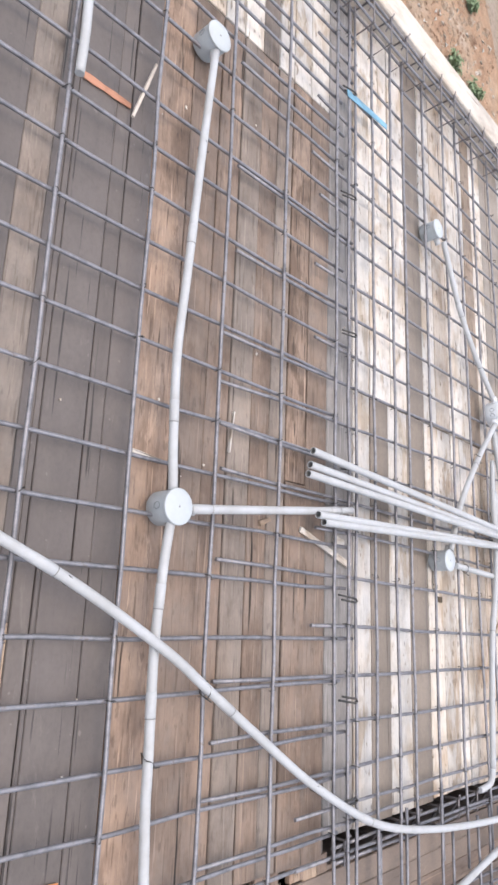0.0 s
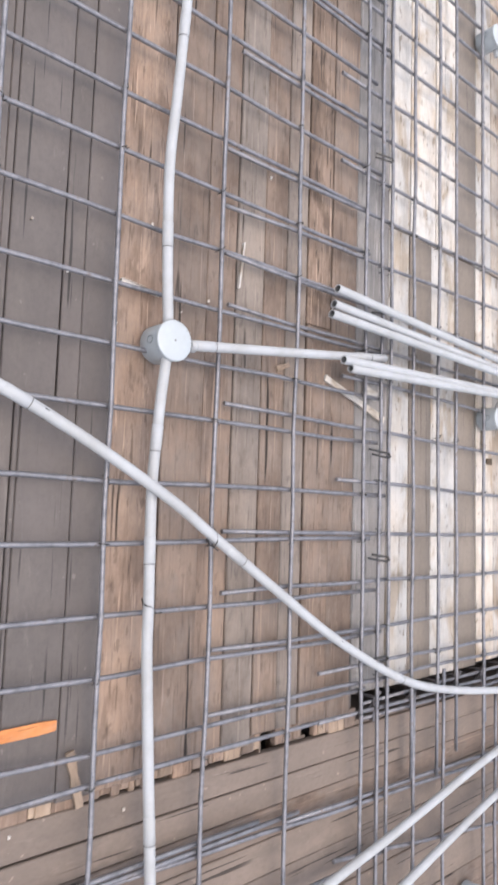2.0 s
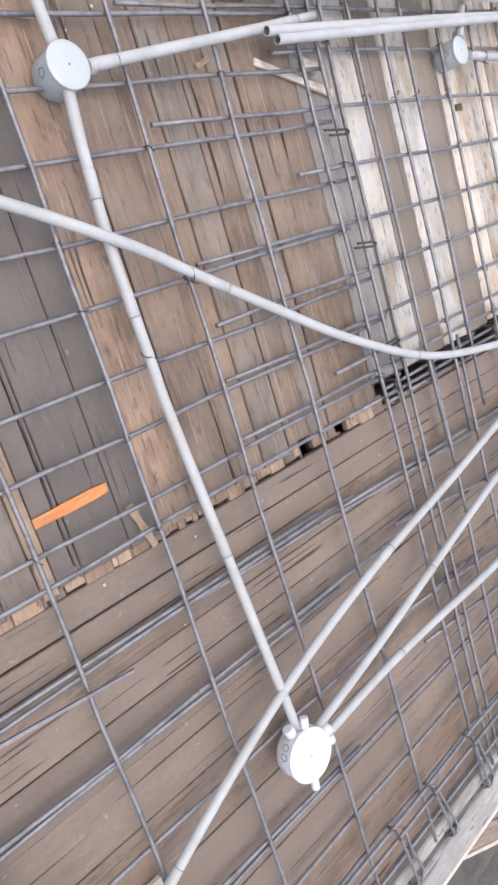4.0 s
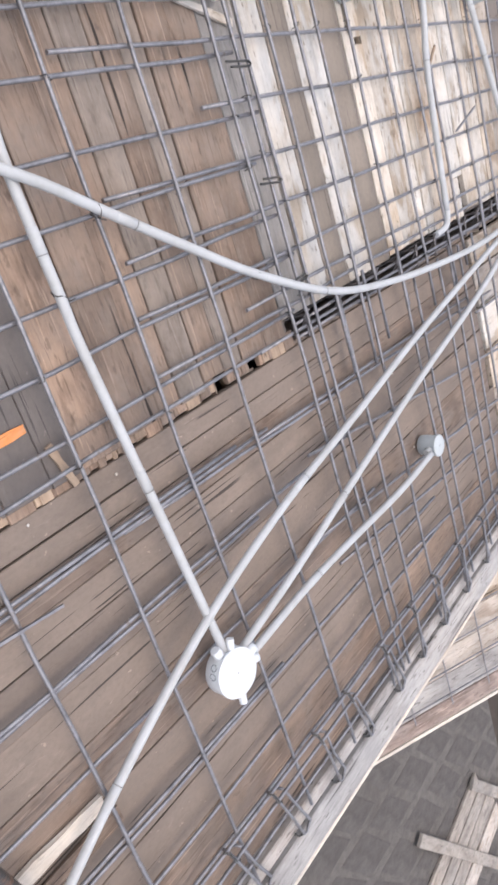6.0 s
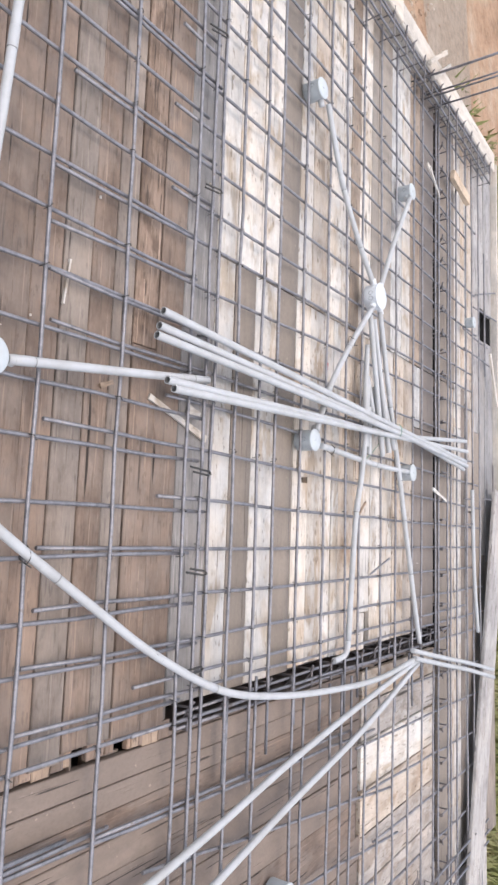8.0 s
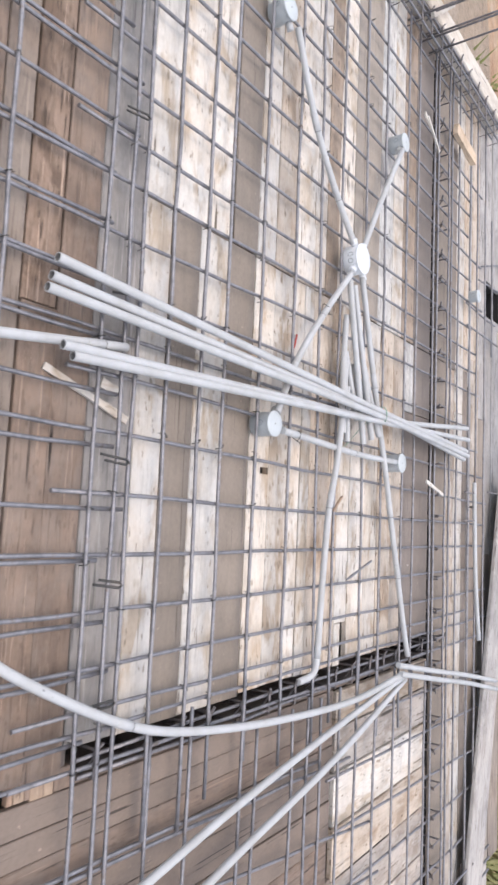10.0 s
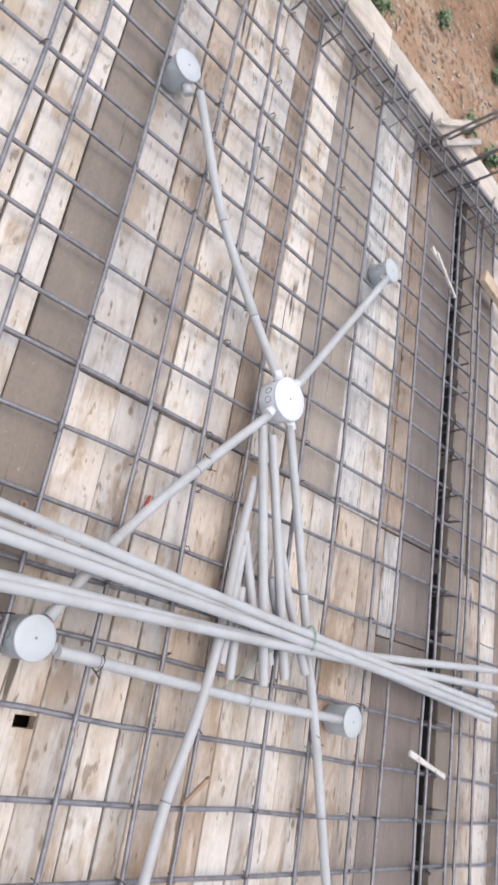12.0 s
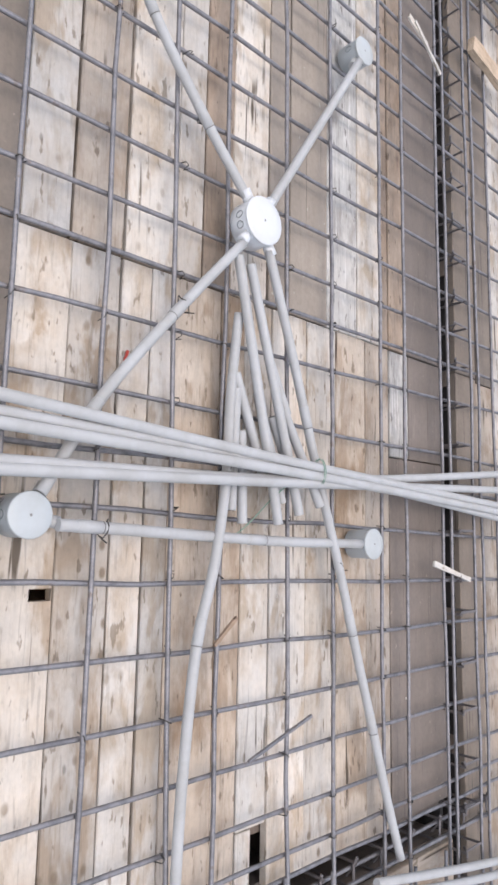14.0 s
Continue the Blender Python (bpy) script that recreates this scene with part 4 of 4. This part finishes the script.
solo("twine", Geo().tube(smooth_path([(0.30, 0.60, 0.11), (0.36, 0.52, 0.09), (0.43, 0.46, 0.06), (0.46, 0.41, 0.055), (0.45, 0.36, 0.05)], 5), 0.0018, 5), green_m, "loose end of green twine on the mesh", "twine")


def junction_box(x, y, z, mat, label, spouts=(), r=0.043, h=0.080, tilt=(0, 0), tabs=False, rings=(270,)):
    t = thing("junction_box", label, "junction box", "conduit boxes", at=pose(x, y, z, tilt[0], tilt[1], 0))
    part("body", Geo().lathe([(0, 0), (r * 0.96, 0), (r, 0.004), (r, h - 0.006), (r - 0.001, h - 0.004)], 32), mat, t, smooth=True)
    lid = part("lid", Geo().lathe([(r - 0.001, h - 0.0045), (r + 0.0025, h - 0.0045), (r + 0.0025, h - 0.001), (r, h + 0.0012), (r * 0.5, h + 0.0016), (0, h + 0.0018)], 32), box_white if mat is box_white else lid_m, t, smooth=True)
    part("nail_hole", Geo().lathe([(0.003, h + 0.0016), (0.003, h + 0.0024), (0, h + 0.0025)], 10), pvc_dark, lid, "small disc coloured dark like a shaded hole")
    # round knock-outs pressed into the side
    for a in rings:
        c, s = math.cos(radians(a)), math.sin(radians(a))
        ring = [(c * (r + 0.0006) - s * 0.009 * math.cos(q), s * (r + 0.0006) + c * 0.009 * math.cos(q), h * 0.58 + 0.011 * math.sin(q)) for q in [k * math.pi / 8 for k in range(17)]]
        part("knock_out", Geo().tube(ring, 0.0011, 5, caps=False), ring_m, t, "faint dark ring")
    for a in spouts:
        c, s = math.cos(radians(a)), math.sin(radians(a))
        part("spout", Geo().tube([(c * (r - 0.004), s * (r - 0.004), h - 0.024), (c * (r + 0.028), s * (r + 0.028), h - 0.024)], R + (0.0022 if mat is box_white else 0.0004), 14), mat if mat is box_white else pvc, t, smooth=True)
    if tabs:
        for a in (-7, 167):
            c, s = math.cos(radians(a)), math.sin(radians(a))
            part("tab", Geo().tube([(c * (r - 0.005), s * (r - 0.005), h - 0.012), (c * (r + 0.03), s * (r + 0.04), h - 0.012)], 0.0115, 10), mat, t)
    return t


ring_m = plastic("dull_grey_plastic", (0.2, 0.22, 0.225), 0.6)
lid_m = milky("pale_lid_plastic", (0.52, 0.555, 0.575), 0.08)
junction_box(0.42, -1.665, 0.018, box_grey, "milky white round conduit box on the brown deck", (90,), r=0.046)
junction_box(2.145, -1.632, 0.056, box_white, "white round conduit box tilted on the mesh, with side tabs", (75, 95, 196), r=0.070, h=0.062, tilt=(3, -3), tabs=True, rings=(225, 245))
junction_box(2.13, -0.265, 0.012, box_grey, "milky round conduit box on the weathered boards", (270,))
junction_box(-0.348, 0.44, 0.048, box_white, "white round conduit box where many conduits meet", (35, 150, 215, 320), r=0.062, h=0.07, rings=(265, 290))
junction_box(-1.105, 0.91, 0.012, box_grey, "milky round conduit box among the mesh bars", (330,))
junction_box(0.478, 0.945, 0.012, box_grey, "milky round conduit box at a conduit's end", (270,))
junction_box(-0.645, 2.02, 0.05, box_grey, "small milky conduit box beyond the beam trough", r=0.036, h=0.055)
junction_box(-1.12, -0.14, 0.012, box_grey, "milky round conduit box on the pale boards", (30,))
junction_box(0.432, -0.14, 0.012, box_grey, "milky round conduit box beside a hole in the boards", (80, 150))
junction_box(-1.10, -1.61, 0.012, box_grey, "milky round conduit box near the pale boards", (0,), r=0.047)

# ---- loose bits on the deck ----
salmon_m = plastic("salmon_strip", (0.50, 0.24, 0.15), 0.7, 0.45)
raw_m = timber("raw_split_wood", (0.66, 0.53, 0.40), (0.58, 0.45, 0.33), (0.38, 0.27, 0.18), 0.2, (0.5, 0.39, 0.29), knots=0.2)


def chip(x0, y0, x1, y1, w, z, mat, label, category="offcut", thick=0.008):
    d = Vector((x1 - x0, y1 - y0, 0))
    lx = d.length / 2
    g = Geo()
    k = 5
    for i in range(k + 1):
        x = -lx + 2 * lx * i / k
        ww = w / 2 * rng.uniform(0.75, 1.1)
        g.v += [Vector((x, -ww, 0)), Vector((x, ww * rng.uniform(0.8, 1.1), 0)), Vector((x, ww, thick)), Vector((x, -ww, thick * rng.uniform(0.8, 1.1)))]
    for i in range(k):
        for j in range(4):
            a, b = 4 * i + j, 4 * i + (j + 1) % 4
            g.f.append((a, b, b + 4, a + 4))
    g.f += [(3, 2, 1, 0), tuple(4 * k + j for j in range(4))]
    return solo("offcut" if category == "offcut" else category.replace(" ", "_"), g, mat, label, category, "scraps on the deck", at=pose((x0 + x1) / 2, (y0 + y1) / 2, z, 0, 0, math.degrees(math.atan2(d.y, d.x))))


chip(1.273, -2.048, 1.27, -1.862, 0.026, 0.002, orange_m, "faded orange plastic strip on the deck", "plastic strip", 0.003)
chip(-0.717, -2.019, -0.718, -1.861, 0.022, 0.002, salmon_m, "dull salmon-orange plastic strip on the deck", "plastic strip", 0.003)
chip(-1.425, -0.846, -1.449, -0.539, 0.03, 0.055, blue_m, "bright blue plastic strip lying on the bars", "plastic strip", 0.003)
chip(-0.66, -1.873, -0.883, -1.805, 0.009, 0.03, cream, "thin pale stick on the deck")
chip(0.402, -1.046, 0.502, -0.757, 0.022, 0.004, pale, "long pale split of wood on the deck")
chip(0.41, -0.86, 0.43, -0.80, 0.03, 0.006, pale, "small pale wood block on the deck")
chip(0.408, -1.249, 0.388, -1.202, 0.016, 0.004, splint, "small curled wood chip on the deck")
chip(0.08, -1.385, 0.21, -1.40, 0.007, 0.004, pale, "thin pale splinter on the deck")
chip(0.278, -1.762, 0.29, -1.654, 0.012, 0.004, pale, "thin pale splinter on the deck")
chip(1.33, -1.83, 1.45, -1.80, 0.02, 0.004, splint, "raw broken splinter of plywood edge")
chip(0.72, 0.36, 0.66, 0.43, 0.010, 0.05, splint, "thin splinter on the mesh")
chip(1.0, 0.47, 0.93, 0.70, 0.008, 0.06, rebar_m, "short bar offcut on the mesh", "bar offcut", 0.008)
chip(0.54, 1.32, 0.60, 1.56, 0.018, 0.06, pale, "pale split of wood on the bars")
chip(-1.56, 1.66, -1.51, 1.98, 0.07, 0.06, raw_m, "raw orange-tan timber block on the beam cage", "offcut", 0.03)
chip(-1.43, 1.217, -1.38, 1.335, 0.02, 0.06, pale, "thin pale stick on the bars")
chip(-1.424, 1.25, -1.30, 1.42, 0.016, 0.065, pale, "thin pale stick on the bars")
chip(0.045, 0.115, 0.10, 0.10, 0.007, 0.004, red_m, "tiny red scrap on the boards", "plastic scrap", 0.003)
chip(1.62, -2.33, 1.66, -1.98, 0.008, 0.055, rebar_m, "thin steel offcut on the mesh", "bar offcut", 0.008)
chip(2.19, -2.42, 2.196, -2.085, 0.045, 0.004, cream, "pale splintered batten on the deck", "offcut", 0.014)
chip(2.265, -2.50, 2.268, -2.06, 0.05, 0.004, rotten, "reddish broken board piece on the deck", "offcut", 0.012)
chip(2.145, -2.60, 2.16, -2.43, 0.04, 0.004, cream, "pale splintered batten on the deck", "offcut", 0.016)
chip(2.215, -2.62, 2.22, -2.46, 0.03, 0.006, cream, "pale splintered batten on the deck", "offcut", 0.016)
chip(1.85, -2.44, 2.32, -2.37, 0.02, 0.05, greytim, "grey split stick lying across the bars", "offcut", 0.012)
chip(-2.0, 1.10, -2.25, 1.40, 0.03, 0.11, cream, "pale batten across the edge timber", "offcut", 0.02)
chip(-1.93, 1.16, -2.2, 1.47, 0.03, 0.11, cream, "pale batten across the edge timber", "offcut", 0.02)
chip(-0.55, 2.56, -0.18, 2.74, 0.035, 0.055, cream, "pale splintered batten sticking out over the far edge", "offcut", 0.015)
solo("washer", Geo().lathe([(0.004, 0.001), (0.011, 0.001), (0.0115, 0.003), (0.010, 0.004), (0.004, 0.004), (0.004, 0.001)], 18), splint, "small yellowish round washer lying on a board", "washer", at=pose(0.171, -0.200, 0.001))
solo("steel_pole", Geo().tube([(1.45, -2.50, 0.12), (2.0, -2.385, 0.11), (2.6, -2.26, 0.10)], 0.018, 14), rust_m, "dark rusty steel pole lying over the bars", "steel pole", smooth=True)
g = Geo()
for _ in range(60):
    x, y = rng.uniform(-1.9, 2.6), rng.uniform(-2.6, 1.4)
    s = rng.uniform(0.0012, 0.0035)
    g.box(x - s, x + s * rng.uniform(1, 2), y - s, y + s, 0.001, 0.003 + s * 0.6)
solo("debris", g, pale, "scattered pale chips and crumbs on the boards", "debris", kind="stuff")

# ---- surroundings below ----
path = Geo()
for i in range(33):
    u = i / 32
    cx, cy = -34 + 25.5 * u, 8.8 + 0.5 * math.sin(5 * u) + 3.2 * u * u
    w = 1.7 + 0.3 * math.sin(17 * u) + 0.12 * math.sin(41 * u)
    path.v += [Vector((cx, cy - w, GROUND - 0.01)), Vector((cx, cy - w * 0.9, GROUND + 0.006)), Vector((cx, cy + w * 0.9, GROUND + 0.006)), Vector((cx, cy + w, GROUND - 0.01))]
    if i:
        b0 = 4 * i
        for k in range(3):
            path.f.append((b0 - 4 + k, b0 + k, b0 + k + 1, b0 - 3 + k))
path_m = ground_mat("worn_path_sand", [(0.30, 0.225, 0.165), (0.345, 0.27, 0.205), (0.38, 0.305, 0.24)], 0.7, 8.0)

solo("path", path, path_m, "pale worn sandy footpath across the soil", "path", kind="structure")
drywood = timber("dry_grey_beige_wood", (0.37, 0.335, 0.30), (0.31, 0.278, 0.248), (0.18, 0.15, 0.13), 0.5, (0.28, 0.25, 0.225), crack=0.9, lines=0.3, grainy=0.1)
sandy_m = ground_mat("sandy_paving_joint", [(0.115, 0.10, 0.09), (0.137, 0.121, 0.11), (0.16, 0.142, 0.13)], 0.7, 8.0)
pave = solo("pavement", Geo().box(2.2, 15.0, -5.0, 12.0, GROUND - 0.05, GROUND + 0.01), sandy_m, "grey block paving beside the house", "pavement", kind="structure")
# cast slabs set askew in rows, with wide sandy joints
slabs = []
for lx, ly in ((0.31, 0.25), (0.33, 0.27), (0.29, 0.24)):
    g = Geo()
    for k, z in ((0.0, 0.0), (0.0, 0.014), (0.03, 0.022)):
        for sx, sy in ((-1, -1), (1, -1), (1, 1), (-1, 1)):
            x, y = sx * (lx - k), sy * (ly - k)
            g.v.append(Vector((x, y + 0.62 * x, z)))
    for r in (0, 4):
        for k in range(4):
            g.f.append((r + k, r + (k + 1) % 4, r + 4 + (k + 1) % 4, r + 4 + k))
    g.f.append((8, 9, 10, 11))
    slabs.append(g.mesh("paver", paver_m))
for i in range(9):
    for j in range(18):
        ob = new("paver", rng.choice(slabs))
        ob.parent = pave
        ob.matrix_basis = pose(7.3 + 0.78 * i + rng.uniform(-0.04, 0.04), -1.6 + 0.62 * j + rng.uniform(-0.05, 0.05), GROUND + rng.uniform(-0.004, 0.0), 0, 0, rng.uniform(-4, 4))
for x, y, ln, w, a, mat in ((10.62, 3.0, 2.4, 0.30, -79, drywood), (10.96, 3.1, 2.4, 0.33, -79, drywood), (11.33, 3.2, 2.6, 0.36, -78, drywood), (11.75, 3.3, 2.6, 0.4, -80, soiled)):
    solo("board", Geo().box(-ln / 2, ln / 2, -w / 2, w / 2, 0, 0.04, 0.006), mat, "loose formwork board lying on the paving", "board", "boards on the paving", at=pose(x, y, GROUND + 0.025, 0, 0, a))
for x, y, ln, a in ((10.8, 4.35, 1.4, 36), (11.0, 3.3, 3.2, 33)):
    solo("batten", Geo().box(-ln / 2, ln / 2, -0.09, 0.09, 0, 0.05, 0.006), drywood, "pale batten across the boards on the paving", "board", "boards on the paving", at=pose(x, y, GROUND + 0.066, 0, 0, a))


def shrub(x, y, size, seed, label):
    rr = random.Random(seed)
    t = thing("shrub", label, "plant", "plants on the soil", at=pose(x, y, GROUND))
    stems, leaves = Geo(), Geo()
    for _ in range(int(34 * size) + 14):
        a, tilt = rr.uniform(0, 6.28), rr.uniform(0.1, 1.0)
        ln = size * rr.uniform(0.5, 1.0)
        pts = [Vector((math.cos(a) * ln * u * tilt, math.sin(a) * ln * u * tilt, ln * (u - 0.35 * tilt * u * u))) for u in (0, 0.35, 0.7, 1)]
        stems.tube(pts, [0.014, 0.011, 0.007, 0.003], 5)
        for _ in range(26):
            u = rr.uniform(0.25, 1.0)
            p = Vector((math.cos(a) * ln * u * tilt, math.sin(a) * ln * u * tilt, ln * (u - 0.35 * tilt * u * u)))
            d = Vector((rr.uniform(-1, 1), rr.uniform(-1, 1), rr.uniform(-0.5, 0.6))).normalized() * rr.uniform(0.05, 0.12)
            w = d.cross(Vector((0, 0, 1))).normalized() * d.length * 0.28
            b0 = len(leaves.v)
            leaves.v += [p, p + d * 0.5 + w + Vector((0, 0, 0.01)), p + d - Vector((0, 0, 0.02)), p + d * 0.5 - w + Vector((0, 0, 0.01))]
            leaves.f.append((b0, b0 + 1, b0 + 2, b0 + 3))
    part("stem", stems, stem_m, t)
    part("crown", leaves, leaf_m, t)
    return t


for i, (x, y, size) in enumerate(((-9.4, 3.5, 0.42), (-9.2, 3.9, 0.45), (-9.7, 3.8, 0.4), (-9.0, 4.2, 0.36), (-9.6, 4.2, 0.3), (-9.0, 7.8, 0.28), (-9.1, 7.0, 0.26), (-10.6, 6.0, 0.2), (-11.2, 8.0, 0.22), (-8.4, 6.9, 0.25))):
    shrub(x, y, size, i + 1, "low green leafy weed on red soil")
for i, (x, y, size) in enumerate(((-12.0, 5.5, 1.1), (-12.7, 5.7, 1.3), (-13.3, 6.5, 1.3), (-12.2, 6.2, 0.8), (-11.8, 8.0, 0.6), (-12.4, 8.4, 0.7))):
    shrub(x, y, size, i + 31, "tall green shrub on red soil")
g = Geo()
for _ in range(1500):
    x, y = rng.gauss(-10.3, 1.6), rng.gauss(6.2, 1.9)
    s = rng.uniform(0.012, 0.05) * (2.6 if rng.random() < 0.05 else 1)
    g.lathe([(0, GROUND + s * 0.7), (s * 0.7, GROUND + s * 0.5), (s, GROUND), (s * 0.8, GROUND - 0.02)], 6, (x, y))
litter = Geo()
for _ in range(90):
    x, y, a, q = rng.gauss(-10.2, 1.3), rng.gauss(6.0, 1.7), rng.uniform(0, 6.28), rng.uniform(0.03, 0.09)
    c, n = math.cos(a) * q, math.sin(a) * q
    b0 = len(litter.v)
    litter.v += [Vector((x - c, y - n, GROUND)), Vector((x + n * 0.5, y - c * 0.5, GROUND + 0.03)), Vector((x + c, y + n, GROUND + 0.01)), Vector((x - n * 0.6, y + c * 0.6, GROUND + 0.05)), Vector((x, y, GROUND - 0.02))]
    litter.f += [(b0, b0 + 1, b0 + 2, b0 + 3), (b0 + 1, b0, b0 + 4), (b0 + 2, b0 + 1, b0 + 4), (b0 + 3, b0 + 2, b0 + 4), (b0, b0 + 3, b0 + 4)]
solo("litter", litter, cream, "pale torn scraps scattered on the red soil", "litter", kind="stuff")
solo("rubble", g, stone_m, "pale stones and litter scattered on the soil", "rubble", kind="stuff")
g = Geo()
for _ in range(42000):
    x, y = rng.uniform(-9.5, 12), 7.5 + 15 * rng.random() ** 1.3
    if x < -8.2 + 0.6 * math.sin(y * 1.7) and rng.random() < 0.9 or (x < -5 and y < 11.5):
        continue
    h, a = rng.uniform(0.12, 0.42), rng.uniform(0, 6.28)
    c, s = math.cos(a), math.sin(a)
    b0 = len(g.v)
    g.v += [Vector((x - 0.05 * s, y + 0.05 * c, GROUND - 0.01)), Vector((x + 0.05 * s, y - 0.05 * c, GROUND - 0.01)), Vector((x + c * h * 0.7, y + s * h * 0.7, GROUND + h))]
    g.f.append((b0, b0 + 1, b0 + 2))
solo("grass", g, grass_m, "rough yellow-green grass beyond the house", "grass", kind="stuff")

# ---- bent ends among the bars by the far edge ----
for x, y0, y1, hook in ((0.566, 1.93, 2.11, 0.22), (0.733, 1.93, 2.115, 0.30), (0.545, 2.38, 2.61, 0.26)):
    pts = smooth_path([(x, y0, 0.058), (x, y1 - 0.03, 0.06), (x - 0.012, y1, 0.062), (x - 0.05, y1 + 0.008, 0.062), (x - hook, y1 + 0.01, 0.06)], 4)
    solo("bent_bar", Geo().tube(pts, 0.0055, 8), stirrup_m, "dark steel bar bent square over the mesh", "rebar", "bent bars by the far edge", smooth=True)
conduit([(0.50, 2.10, 0.062), (0.78, 2.12, 0.06), (1.1, 2.145, 0.06), (1.45, 2.19, 0.068)], "thin white plastic conduit lying between the far boards")
for xa, ya, xb, yb, z in ((-0.60, 1.98, -0.60, 2.58, 0.038), (-0.46, 1.98, -0.464, 2.64, 0.048), (-0.93, 2.28, -1.10, 2.80, 0.038), (-0.82, 2.22, -0.885, 2.90, 0.038), (-1.30, 2.455, -0.36, 2.468, 0.050)):
    rebar(xa, ya, xb, yb, z, label="grey steel bar beside the dark column opening")
